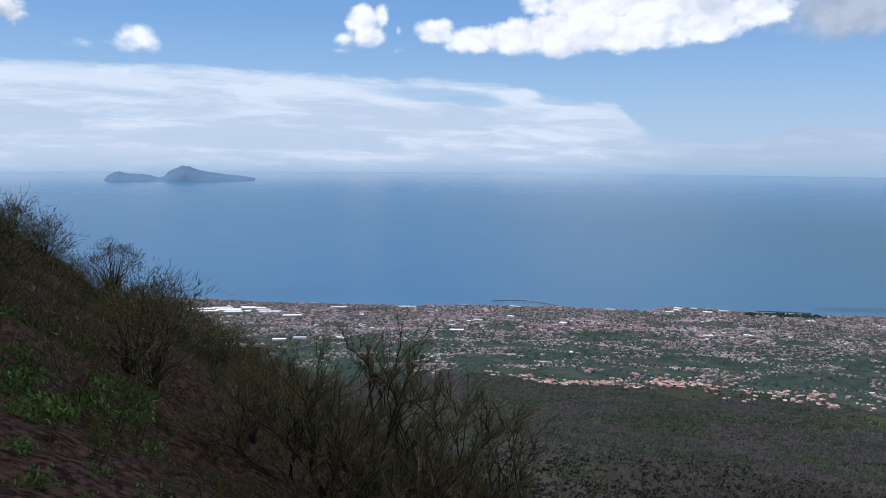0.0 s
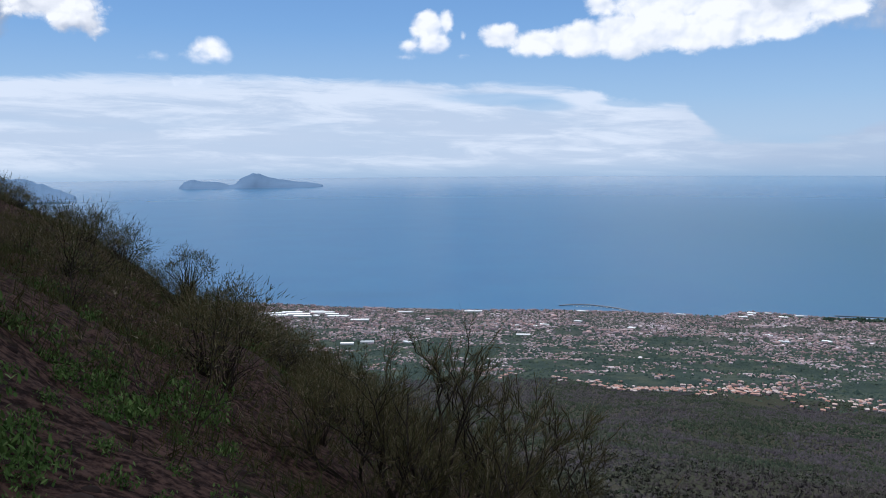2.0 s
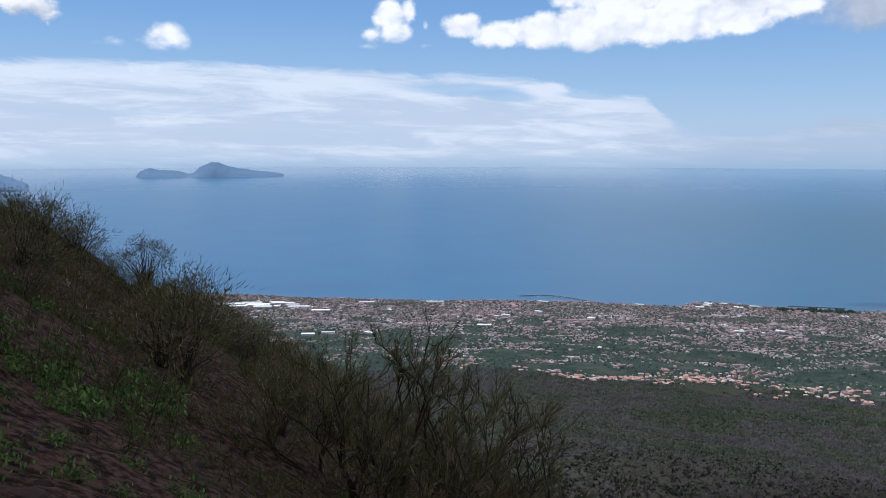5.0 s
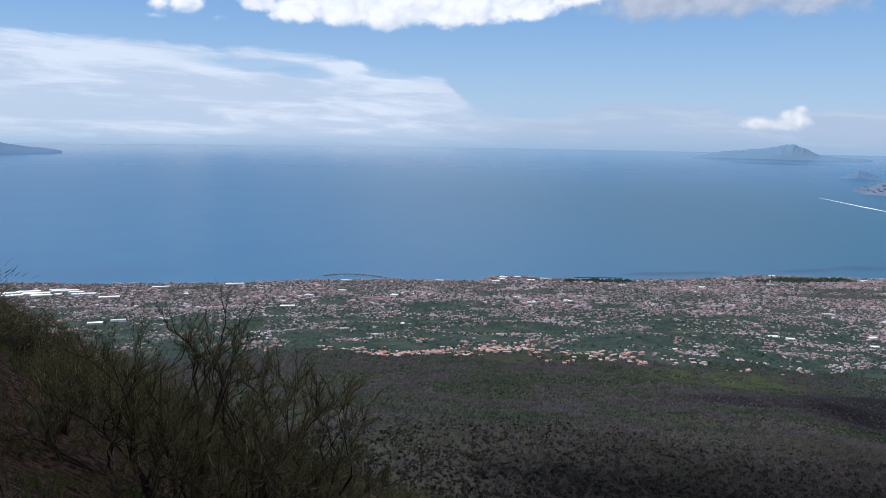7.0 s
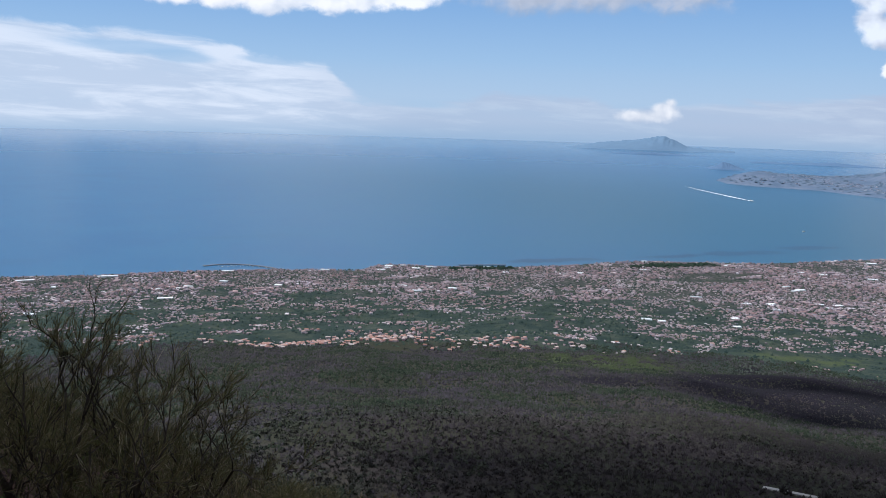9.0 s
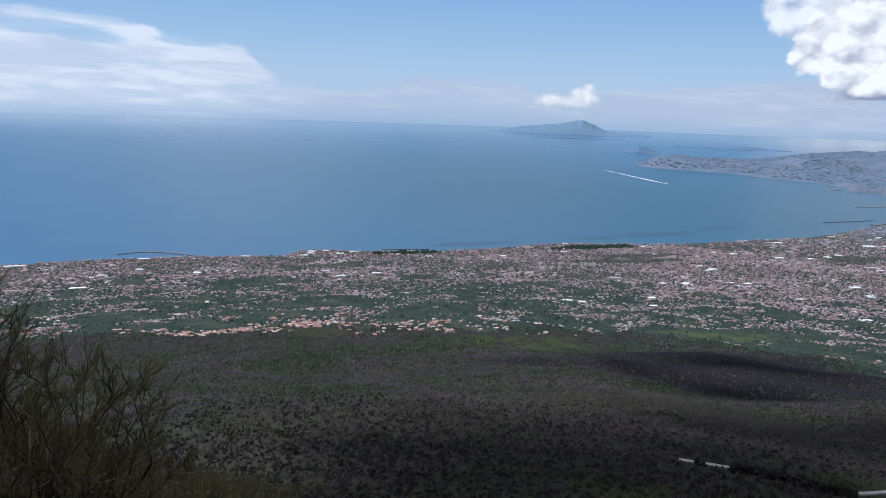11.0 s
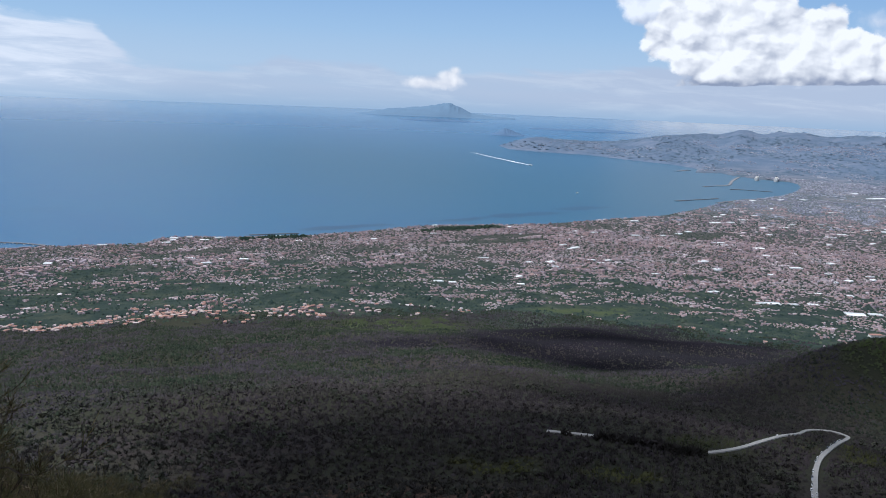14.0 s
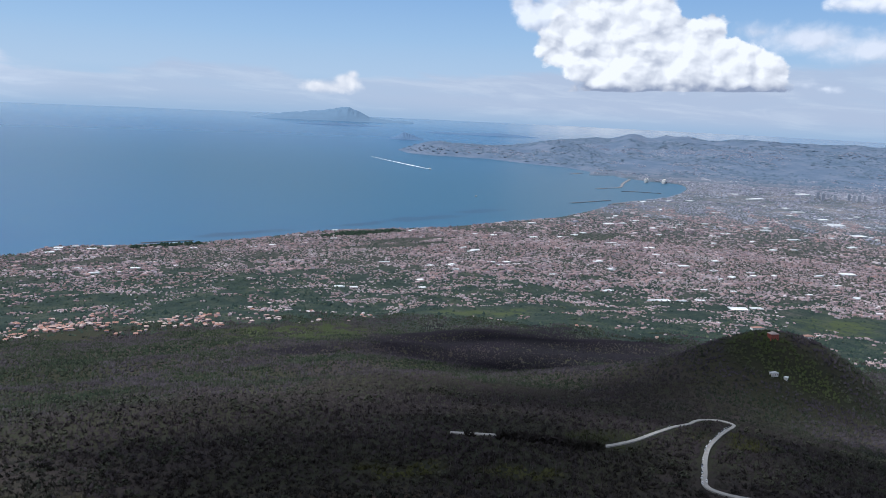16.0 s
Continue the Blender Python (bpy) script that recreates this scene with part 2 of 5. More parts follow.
def varied(name, stops, rough=0.9, per="island", grain=0.0, grain_scale=30.0, patch=None):
    """A material whose colour is drawn from stops for each loose piece or each object, with grain."""
    m, s, bsdf = material(name, rough)
    pick = island(s) if per == "island" else single(s)
    c = s.ramp(pick, stops)
    if patch:
        district = s.smooth(s.noise(where(s), patch, 4, 0.6), 0.3, 0.7)
        c = s.mix(0.45, c, s.ramp(district, stops))
    if grain:
        g = s.noise(where(s), grain_scale, 5, 0.6)
        c = s.mix(1.0, c, s.ramp(g, [(0.2, (1 - grain,) * 3), (0.8, (1 + grain * 0.3,) * 3)]), "MULTIPLY")
    s.put(bsdf.inputs["Base Color"], c)
    return m


def spot(s, p, x0, y0, w, h, grain=0.06):
    """Distance from the middle of an uneven patch of ground, 1 at its edge."""
    q = s.vec("MULTIPLY", s.vec("SUBTRACT", p, (x0, y0, 0.0)), (1.0 / w, 1.0 / h, 0.0))
    return s.math("ADD", s.vec("LENGTH", q), s.math("MULTIPLY", s.math("SUBTRACT", s.noise(p, grain, 5, 0.7), 0.5), 2.2))


def water_material():
    m, s, bsdf = material("sea_water", 0.34)
    p = where(s)
    swell = s.noise(p, 0.012, 5, 0.6)
    c = s.mix(s.smooth(swell, 0.3, 0.7), (0.022, 0.090, 0.186), (0.026, 0.105, 0.202))
    shoal = s.noise(s.vec("MULTIPLY", p, (0.004, 0.011, 0.0)), 1.0, 4, 0.5)
    c = s.mix(s.smooth(shoal, 0.60, 0.72, 0.0, 0.45), c, (0.022, 0.080, 0.150))
    # greener water in the bay
    bay = s.add("ShaderNodeSeparateXYZ", Vector=p).outputs[0]
    away = s.vec("LENGTH", s.vec("MULTIPLY", p, (1.0, 1.0, 0.0)))
    c = s.mix(s.math("MULTIPLY", s.smooth(s.math("ADD", bay, s.math("MULTIPLY", swell, 300.0)), 100.0, 800.0), s.smooth(away, 2400.0, 900.0)), c, (0.016, 0.078, 0.130))
    # darker patches in the water off the shore
    for x0, y0, w, h in ((475, 548, 62, 14), (300, 547, 48, 10), (400, 545, 30, 9), (560, 560, 40, 12)):
        c = s.mix(s.smooth(spot(s, p, x0, y0, w, h, 0.03), 1.1, 0.5, 0.0, 0.7), c, (0.010, 0.040, 0.085))
    s.put(bsdf.inputs["Base Color"], c)
    far = s.add("ShaderNodeSeparateXYZ", Vector=p).outputs
    far = s.math("SQRT", s.math("ADD", s.math("MULTIPLY", far[0], far[0]), s.math("MULTIPLY", far[1], far[1])))
    s.put(bsdf.inputs["Roughness"], s.smooth(far, 900.0, 4400.0, 0.34, 0.15))
    bump = s.add("ShaderNodeBump", Strength=0.10, Distance=0.5, Height=s.math("MULTIPLY", s.noise(p, 0.4, 4, 0.65), s.smooth(far, 1600.0, 700.0)))
    s.put(bsdf.inputs["Normal"], bump.outputs[0])
    s.put(bsdf.inputs["IOR"], 1.33)
    s.put(bsdf.inputs["Specular IOR Level"], 0.5)
    return m


def ground_material():
    """Dark volcanic soil on the slope, scrub and fields further down."""
    m, s, bsdf = material("ground_soil", 0.95)
    p = where(s)
    fine = s.noise(p, 9.0, 8, 0.65)
    soil = s.mix(s.smooth(fine, 0.38, 0.66), (0.022, 0.012, 0.010), (0.150, 0.085, 0.064))
    moss = s.mix(s.smooth(s.noise(p, 0.7, 5, 0.6), 0.58, 0.70), soil, (0.040, 0.042, 0.016))
    broad = s.noise(p, 0.03, 6, 0.65)
    scrub = s.ramp(broad, [(0.30, (0.026, 0.029, 0.019)), (0.48, (0.037, 0.037, 0.025)), (0.56, (0.045, 0.037, 0.036)), (0.72, (0.046, 0.053, 0.026))])
    # field greens take a little haze blue into their colour
    field = s.ramp(s.noise(p, 0.10, 6, 0.7), [(0.3, (0.019, 0.030, 0.028)), (0.5, (0.029, 0.043, 0.037)), (0.62, (0.050, 0.060, 0.046)), (0.75, (0.10, 0.095, 0.095))])
    plots = s.ramp(s.noise(p, 0.35, 4, 0.6), [(0.35, (0.030, 0.038, 0.032)), (0.5, (0.055, 0.054, 0.050)), (0.65, (0.12, 0.105, 0.10))])
    xyz = s.add("ShaderNodeSeparateXYZ", Vector=p).outputs
    r = s.math("SQRT", s.math("ADD", s.math("MULTIPLY", xyz[0], xyz[0]), s.math("MULTIPLY", xyz[1], xyz[1])))
    c = s.mix(s.smooth(r, 48.0, 62.0), moss, scrub)
    c = s.mix(s.smooth(s.math("ADD", r, s.math("MULTIPLY", broad, 60.0)), 285.0, 320.0), c, field)
    c = s.mix(s.smooth(s.math("ADD", r, s.math("MULTIPLY", s.math("SUBTRACT", s.noise(p, 0.03, 5, 0.65), 0.5), 420.0)), 420.0, 560.0, 0.0, 0.85), c, plots)
    tufts = s.smooth(s.noise(p, 0.15, 5, 0.65), 0.40, 0.56, 0.15, 0.85)
    for x0, y0, w, h in ((232, 222, 40, 12), (385, 140, 36, 20), (128, 205, 34, 30)):
        c = s.mix(s.math("MULTIPLY", tufts, s.smooth(spot(s, p, x0, y0, w, h), 1.05, 0.3)), c, (0.060, 0.076, 0.034))
    # beyond 620 aerial haze is painted in: land pales, then turns blue
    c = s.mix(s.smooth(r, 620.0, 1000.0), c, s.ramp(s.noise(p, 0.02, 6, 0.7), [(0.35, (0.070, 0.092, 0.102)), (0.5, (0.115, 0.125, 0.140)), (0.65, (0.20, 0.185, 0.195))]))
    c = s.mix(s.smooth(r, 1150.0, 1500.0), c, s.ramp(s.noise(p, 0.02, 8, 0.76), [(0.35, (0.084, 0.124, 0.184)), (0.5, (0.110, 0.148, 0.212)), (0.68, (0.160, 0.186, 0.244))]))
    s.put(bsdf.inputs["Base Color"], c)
    s.put(bsdf.inputs["Normal"], s.add("ShaderNodeBump", Strength=1.0, Distance=0.12, Height=fine).outputs[0])
    return m


SEA = water_material()
SOIL = ground_material()


def wood_material():
    """Scrub oak and bare chestnut: green where it is leafy, grey-violet where it is leafless."""
    m, s, bsdf = material("woodland", 0.95)
    p = where(s)
    patch = s.math("ADD", s.math("MULTIPLY", s.noise(s.vec("MULTIPLY", p, (1.0, 1.0, 0.3)), 0.045, 6, 0.7), 0.8), s.math("MULTIPLY", island(s), 0.13))
    c = s.ramp(patch, [(0.33, (0.017, 0.025, 0.018)), (0.42, (0.027, 0.035, 0.022)), (0.47, (0.031, 0.033, 0.029)), (0.52, (0.039, 0.035, 0.041)), (0.60, (0.036, 0.032, 0.039)), (0.68, (0.027, 0.034, 0.021))])
    sun_side = s.noise(p, 0.4, 3, 0.6)
    c = s.mix(1.0, c, s.ramp(island(s), [(0.0, (0.8, 0.8, 0.8)), (1.0, (1.25, 1.25, 1.25))]), "MULTIPLY")
    c = s.mix(1.0, c, s.ramp(sun_side, [(0.32, (0.62, 0.62, 0.62)), (0.68, (1.35, 1.35, 1.35))]), "MULTIPLY")
    # meadow scrub by the upper edge of the town
    tufts = s.smooth(s.noise(p, 0.17, 4, 0.6), 0.44, 0.58)
    c = s.mix(s.math("MULTIPLY", tufts, s.smooth(spot(s, p, 138, 208, 34, 24), 1.1, 0.5, 0.0, 0.9)), c, (0.047, 0.062, 0.028))
    c = s.mix(s.smooth(spot(s, p, 150, 64, 9, 12), 1.1, 0.6, 0.0, 0.8), c, (0.054, 0.070, 0.026))
    c = s.mix(s.smooth(spot(s, p, 68, 47, 7, 5), 1.1, 0.6, 0.0, 0.7), c, (0.047, 0.055, 0.024))
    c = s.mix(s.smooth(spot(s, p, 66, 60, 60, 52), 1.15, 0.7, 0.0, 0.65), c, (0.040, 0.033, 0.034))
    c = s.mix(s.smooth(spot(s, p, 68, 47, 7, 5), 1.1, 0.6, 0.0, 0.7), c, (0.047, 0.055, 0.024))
    # dark bare wood, deepened by a cloud shadow painted into the colour
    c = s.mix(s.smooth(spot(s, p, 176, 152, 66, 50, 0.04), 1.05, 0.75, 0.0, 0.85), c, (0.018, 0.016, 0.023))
    for x0, y0, size in ((42, 49, 5), (51, 43, 5), (90, 44, 8)):
        c = s.mix(s.math("MULTIPLY", tufts, s.smooth(spot(s, p, x0, y0, size, size * 0.8, 0.25), 1.1, 0.5, 0.0, 0.8)), c, (0.070, 0.074, 0.026))
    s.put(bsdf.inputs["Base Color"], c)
    return m


WOOD = wood_material()
OAK = varied("oak_leaves", [(0.0, (0.034, 0.040, 0.029)), (0.6, (0.050, 0.055, 0.040)), (1.0, (0.074, 0.072, 0.054))], patch=0.05)
BARE = varied("bare_trunks", [(0.0, (0.045, 0.040, 0.039)), (1.0, (0.125, 0.110, 0.110))])
# garden greens, with some blue added for the haze
ORCHARD = varied("orchard_green", [(0.0, (0.016, 0.029, 0.027)), (0.5, (0.028, 0.044, 0.038)), (0.8, (0.046, 0.064, 0.045)), (1.0, (0.080, 0.094, 0.062))], patch=0.05)
# leaf green shifted to blue: the haze over the far hills is painted in
FAR_WOOD = varied("haze_blue_leaves", [(0.0, (0.078, 0.118, 0.168)), (0.7, (0.098, 0.138, 0.190)), (1.0, (0.125, 0.160, 0.212))])
PINE = varied("pine_green", [(0.0, (0.018, 0.034, 0.026)), (1.0, (0.036, 0.054, 0.036))])
# house and roof tones, cooled towards mauve to carry light haze
HOUSE_TONES = [(0.0, (0.214, 0.178, 0.187)), (0.16, (0.370, 0.275, 0.281)), (0.3, (0.262, 0.242, 0.286)), (0.42, (0.457, 0.317, 0.320)), (0.55, (0.311, 0.248, 0.271)), (0.66, (0.486, 0.354, 0.349)), (0.78, (0.427, 0.401, 0.433)), (0.90, (0.545, 0.457, 0.454)), (0.97, (0.583, 0.532, 0.532)), (1.0, (0.836, 0.793, 0.828))]
ROOF_TONES = [(0.0, (0.107, 0.079, 0.084)), (0.14, (0.262, 0.154, 0.133)), (0.3, (0.127, 0.121, 0.148)), (0.45, (0.350, 0.233, 0.207)), (0.58, (0.194, 0.178, 0.202)), (0.72, (0.389, 0.280, 0.276)), (0.84, (0.262, 0.242, 0.281)), (0.95, (0.447, 0.382, 0.394)), (1.0, (0.777, 0.737, 0.768))]
WALLS = varied("house_walls", HOUSE_TONES, 0.85, patch=0.022)
ROOFS = varied("house_roofs", ROOF_TONES, 0.85, patch=0.03)
WALL_EACH = varied("villa_walls", HOUSE_TONES, 0.85, per="object", grain=0.15, grain_scale=4.0)
ROOF_EACH = varied("villa_roof_tiles", [(0.0, (0.28, 0.15, 0.12)), (0.6, (0.38, 0.23, 0.19)), (1.0, (0.46, 0.40, 0.38))], 0.85, per="object", grain=0.2, grain_scale=5.0)
# city walls and roofs with the grey-lilac veil of haze in their colours
FAR_WALLS = varied("hazed_city_walls", [(0.0, (0.232, 0.250, 0.317)), (0.5, (0.317, 0.305, 0.354)), (0.85, (0.305, 0.342, 0.415)), (0.96, (0.439, 0.451, 0.500)), (1.0, (0.671, 0.683, 0.732))], 0.9, patch=0.01)
FAR_ROOFS = varied("hazed_city_roofs", [(0.0, (0.207, 0.232, 0.293)), (0.7, (0.305, 0.293, 0.342)), (0.96, (0.415, 0.427, 0.476)), (1.0, (0.659, 0.671, 0.708))], 0.9, patch=0.01)
WHITE_ROOF = varied("white_sheeting", [(0.0, (0.40, 0.42, 0.44)), (0.5, (0.60, 0.62, 0.63)), (1.0, (0.80, 0.81, 0.82))], 0.6, per="object", grain=0.25, grain_scale=1.0)
# the island rock carries the blue of the distance haze in its colour
ISLE = varied("haze_blue_rock", [(0.0, (0.108, 0.176, 0.280)), (1.0, (0.108, 0.176, 0.280))], grain=0.12, grain_scale=0.02)
PALE_ISLE = varied("pale_haze_rock", [(0.0, (0.135, 0.212, 0.308)), (1.0, (0.135, 0.212, 0.308))], grain=0.10, grain_scale=0.02)
BARK = varied("broom_bark", [(0.0, (0.030, 0.024, 0.019)), (1.0, (0.068, 0.054, 0.044))], per="object", grain=0.6, grain_scale=12.0)
TWIG = varied("broom_twig", [(0.0, (0.060, 0.070, 0.026)), (0.5, (0.098, 0.088, 0.037)), (0.9, (0.150, 0.115, 0.058)), (1.0, (0.40, 0.33, 0.23))])
TUFT = varied("scrub_tuft", [(0.0, (0.042, 0.056, 0.018)), (0.5, (0.064, 0.060, 0.024)), (0.85, (0.092, 0.068, 0.032)), (1.0, (0.056, 0.088, 0.025))])
LEAF = varied("herb_leaf", [(0.0, (0.042, 0.076, 0.020)), (0.8, (0.092, 0.150, 0.038)), (1.0, (0.19, 0.24, 0.09))], 0.8)
STONE = varied("lava_stone", [(0.0, (0.022, 0.014, 0.012)), (1.0, (0.065, 0.044, 0.037))], per="object", grain=0.4, grain_scale=14.0)
ASPHALT = varied("road_asphalt", [(0.0, (0.36, 0.35, 0.33)), (1.0, (0.36, 0.35, 0.33))], grain=0.25, grain_scale=2.0)
CONCRETE = varied("mole_concrete", [(0.0, (0.09, 0.095, 0.105)), (1.0, (0.22, 0.22, 0.23))], per="object", grain=0.2, grain_scale=0.3)
RED_WALL = varied("red_plaster", [(0.0, (0.33, 0.10, 0.075)), (1.0, (0.33, 0.10, 0.075))], grain=0.2, grain_scale=4.0)
WHITE_WALL = varied("white_plaster", [(0.0, (0.62, 0.60, 0.57)), (1.0, (0.70, 0.68, 0.65))], per="object", grain=0.12, grain_scale=4.0)
GLASS_DARK = varied("dark_glass", [(0.0, (0.03, 0.035, 0.04)), (1.0, (0.05, 0.055, 0.06))], 0.15, per="object")
CAR_PAINT = varied("car_paint", [(0.0, (0.65, 0.65, 0.66)), (0.45, (0.70, 0.70, 0.70)), (0.5, (0.04, 0.04, 0.05)), (0.8, (0.10, 0.12, 0.16)), (1.0, (0.45, 0.46, 0.48))], 0.3, per="object")
RUBBER = varied("tyre_rubber", [(0.0, (0.02, 0.02, 0.02)), (1.0, (0.03, 0.03, 0.03))])
FOAM = varied("white_foam", [(0.0, (0.75, 0.80, 0.85)), (1.0, (0.75, 0.80, 0.85))], 0.8, grain=0.3, grain_scale=0.2)
# tower colour lightened and blued to include the haze
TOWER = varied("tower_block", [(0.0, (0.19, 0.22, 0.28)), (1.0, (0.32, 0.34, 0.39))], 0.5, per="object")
CLOUD = varied("cloud", [(0.0, (0.86, 0.87, 0.89)), (1.0, (0.86, 0.87, 0.89))])

# ---- lie of the land ----
PROFILE_R = [0, 30, 45, 60, 75, 100, 150, 200, 250, 288, 400, 500, 572, 700, 1200, 6000]
PROFILE_Z = [86, 84, 79, 74.5, 72, 66, 52, 41, 31, 25, 11, 3.5, 1.0, 1.2, 1.6, 1.6]
# the shore from the south-east round to the headland and back inland
SHORE = [(-1600, 900), (-900, 640), (-420, 610), (-171, 572), (-113, 560), (-33, 551), (30, 553), (85, 549), (137, 534), (150, 548), (166, 556), (194, 541), (236, 528),
         (290, 523), (358, 530), (392, 518), (455, 499), (541, 496), (583, 494), (617, 496), (672, 510), (743, 532), (812, 542), (889, 552), (960, 575), (1022, 604), (1060, 630), (1078, 656), (1064, 693), (1073, 752), (1090, 780), (1046, 797),
         (1110, 840), (1136, 919), (1126, 1003), (1135, 1118), (1075, 1205), (1060, 1270), (1108, 1363), (1190, 1420), (1400, 1480), (1700, 1500), (1900, 1640), (2200, 1700), (2500, 1750), (2700, 1500), (3300, 1300), (5200, 900)]
LAND = np.array(SHORE + [(5200, -5200), (-5200, -5200), (-5200, 900)], float)


def shore_distance(x, y):
    """Metres inland (minus: out at sea)."""
    p = np.stack([np.ravel(x), np.ravel(y)], -1)
    best, inside = np.full(len(p), 1e9), np.zeros(len(p), bool)
    for a, b in zip(LAND, np.roll(LAND, -1, 0)):
        d = b - a
        t = np.clip(((p - a) @ d) / (d @ d), 0, 1)
        best = np.minimum(best, np.hypot(*(p - a - t[:, None] * d).T))
        if a[1] != b[1]:
            cross = ((a[1] > p[:, 1]) != (b[1] > p[:, 1])) & (p[:, 0] < a[0] + (p[:, 1] - a[1]) * d[0] / d[1])
            inside ^= cross
    return np.where(inside, best, -best).reshape(np.shape(x))


def lumps(x, y, size, seed):
    """Cheap smooth unevenness between -1 and 1."""
    g = np.random.RandomState(seed)
    out = 0
    for k in range(7):
        a, f = g.uniform(0, 2 * np.pi), g.uniform(0.6, 2.2) / size
        out = out + np.sin(2 * np.pi * f * (x * np.cos(a) + y * np.sin(a)) + g.uniform(0, 6.3)) / 2.6
    return out


def patchy(x, y, size, seed, octaves=4):
    """Fractal unevenness between 0 and 1, with patches of about the given size."""
    g = np.random.RandomState(seed)
    x, y = np.asarray(x, float), np.asarray(y, float)
    out, total = 0.0, 0.0
    for k in range(octaves):
        table = g.uniform(0, 1, (256, 256))
        u, v = x / size * 2.03 ** k + 37.3 * k + 900, y / size * 2.03 ** k + 11.7 * k + 900
        i, j = np.floor(u).astype(int), np.floor(v).astype(int)
        fu, fv = u - i, v - j
        fu, fv = fu * fu * (3 - 2 * fu), fv * fv * (3 - 2 * fv)
        pick = lambda p, q: table[p % 256, q % 256]
        low = pick(i, j) * (1 - fu) + pick(i + 1, j) * fu
        high = pick(i, j + 1) * (1 - fu) + pick(i + 1, j + 1) * fu
        out, total = out + (low * (1 - fv) + high * fv) * 0.55 ** k, total + 0.55 ** k
    return out / total


def ease(v, lo, hi):
    t = np.clip((v - lo) / (hi - lo), 0, 1)
    return t * t * (3 - 2 * t)


HILL = (158.0, 71.0)


def height(x, y):
    x, y = np.asarray(x, float), np.asarray(y, float)
    r = np.hypot(x, y)
    slope = 103.4 - 0.567 * x - 0.392 * y + 0.22 * lumps(x, y, 7.0, 3) * np.clip((r - 2) / 6, 0, 1) + 0.022 * lumps(x, y, 1.1, 23) + 0.5 * lumps(x, y, 22.0, 4) * np.clip((r - 6) / 20, 0, 1)
    slope = np.minimum(slope, 150) - np.clip(r - 62, 0, None) * 1.6
    low = np.interp(r, PROFILE_R, PROFILE_Z) + lumps(x, y, 60.0, 5) * 0.9 * np.clip((r - 60) / 80, 0, 1) * np.clip((560 - r) / 200, 0, 1)
    # the knoll with the observatory and the lava tongue below it
    dx, dy = x - HILL[0], y - HILL[1]
    low = low + 14.0 * np.exp(-(dx * 0.4 + dy * 0.917) ** 2 / 260 - (dx * 0.917 - dy * 0.4) ** 2 / 900)
    k = 1.5
    top = np.maximum(slope, low)
    z = top + k * np.log1p(np.exp(-np.abs(slope - low) / k))
    inland = shore_distance(x, y)
    a = np.degrees(np.arctan2(x, y))
    cape = np.interp(a, [38.6, 39.2, 39.8, 41.0, 42.0, 43, 46.2, 48.2, 49.3, 50.9, 52.8, 55], [0, 8, 13, 17, 17, 12.5, 12, 14, 26, 30, 20, 0]) * np.exp(-((r - 1790) / 190) ** 2)
    hills = np.interp(a, [47, 49, 50.9, 52.8, 54.2, 54.9, 55.4, 55.9, 56.5, 57.2, 57.9, 59.1, 60.3, 61.4, 63.2, 65.6, 69, 71, 90], [0, 8, 18, 25, 28, 38, 44, 40, 32, 38, 44, 42, 36, 37, 41, 41, 44, 45, 40]) * np.exp(-((r - 2250) / np.where(r < 2250, 480, 220)) ** 2)
    middle = np.interp(a, [54, 57, 60, 61.5, 64, 66, 70, 80], [0, 14, 24, 31, 30, 20, 14, 12]) * np.exp(-((r - 1800) / 190) ** 2)
    knolls = np.interp(a, [50, 55, 58, 66], [0, 12, 12, 0]) * np.exp(-((r - 1560) / 150) ** 2)
    far = np.maximum(np.maximum(cape, hills), np.maximum(middle, knolls))
    far = far * (1 + 0.05 * lumps(x, y, 420.0, 6) + 0.06 * lumps(x, y, 120.0, 8) + 0.5 * (patchy(x, y, 90.0, 26) - 0.5) * ease(2250 - r, 60, 350))
    z = z + far * np.clip((r - 1150) / 250, 0, 1)
    return np.where(r < 400, z, np.minimum(z, np.clip(inland * 0.25, -6, 1.0) + np.clip(inland - 4, 0, None) * 0.35))


def mesh_from(name, verts, faces, mats, index=None, smooth=False):
    """A mesh from arrays; faces: an array of equal-sided polygons, or a list of such arrays."""
    me = bpy.data.meshes.new(name)
    sets = faces if isinstance(faces, list) else [faces]
    n = sum(len(f) for f in sets)
    me.vertices.add(len(verts))
    me.vertices.foreach_set("co", np.ascontiguousarray(verts, np.float32).ravel())
    loops = np.concatenate([np.ravel(f) for f in sets]).astype(np.int32)
    sizes = np.concatenate([np.full(len(f), f.shape[1]) for f in sets])
    me.loops.add(len(loops))
    me.loops.foreach_set("vertex_index", loops)
    me.polygons.add(n)
    me.polygons.foreach_set("loop_start", np.concatenate([[0], np.cumsum(sizes)[:-1]]).astype(np.int32))
    for m in mats:
        me.materials.append(m)
    if index is not None:
        me.polygons.foreach_set("material_index", np.asarray(index, np.int32))
    me.update(calc_edges=True)
    me.polygons.foreach_set("use_smooth", np.full(n, smooth))
    return me


def polar_sheet(name, radii, angles, z_of, mat, smooth=True):
    r, a = np.meshgrid(radii, np.radians(angles), indexing="ij")
    x, y = r * np.sin(a), r * np.cos(a)
    v = np.stack([x, y, z_of(x, y)], -1).reshape(-1, 3)
    nr, na = r.shape
    i, j = np.meshgrid(np.arange(nr - 1), np.arange(na), indexing="ij")
    j2 = (j + 1) % na
    f = np.stack([i * na + j, i * na + j2, (i + 1) * na + j2, (i + 1) * na + j], -1).reshape(-1, 4)[:, ::-1]
    return new(name, mesh_from(name, v, f, [mat], smooth=smooth))


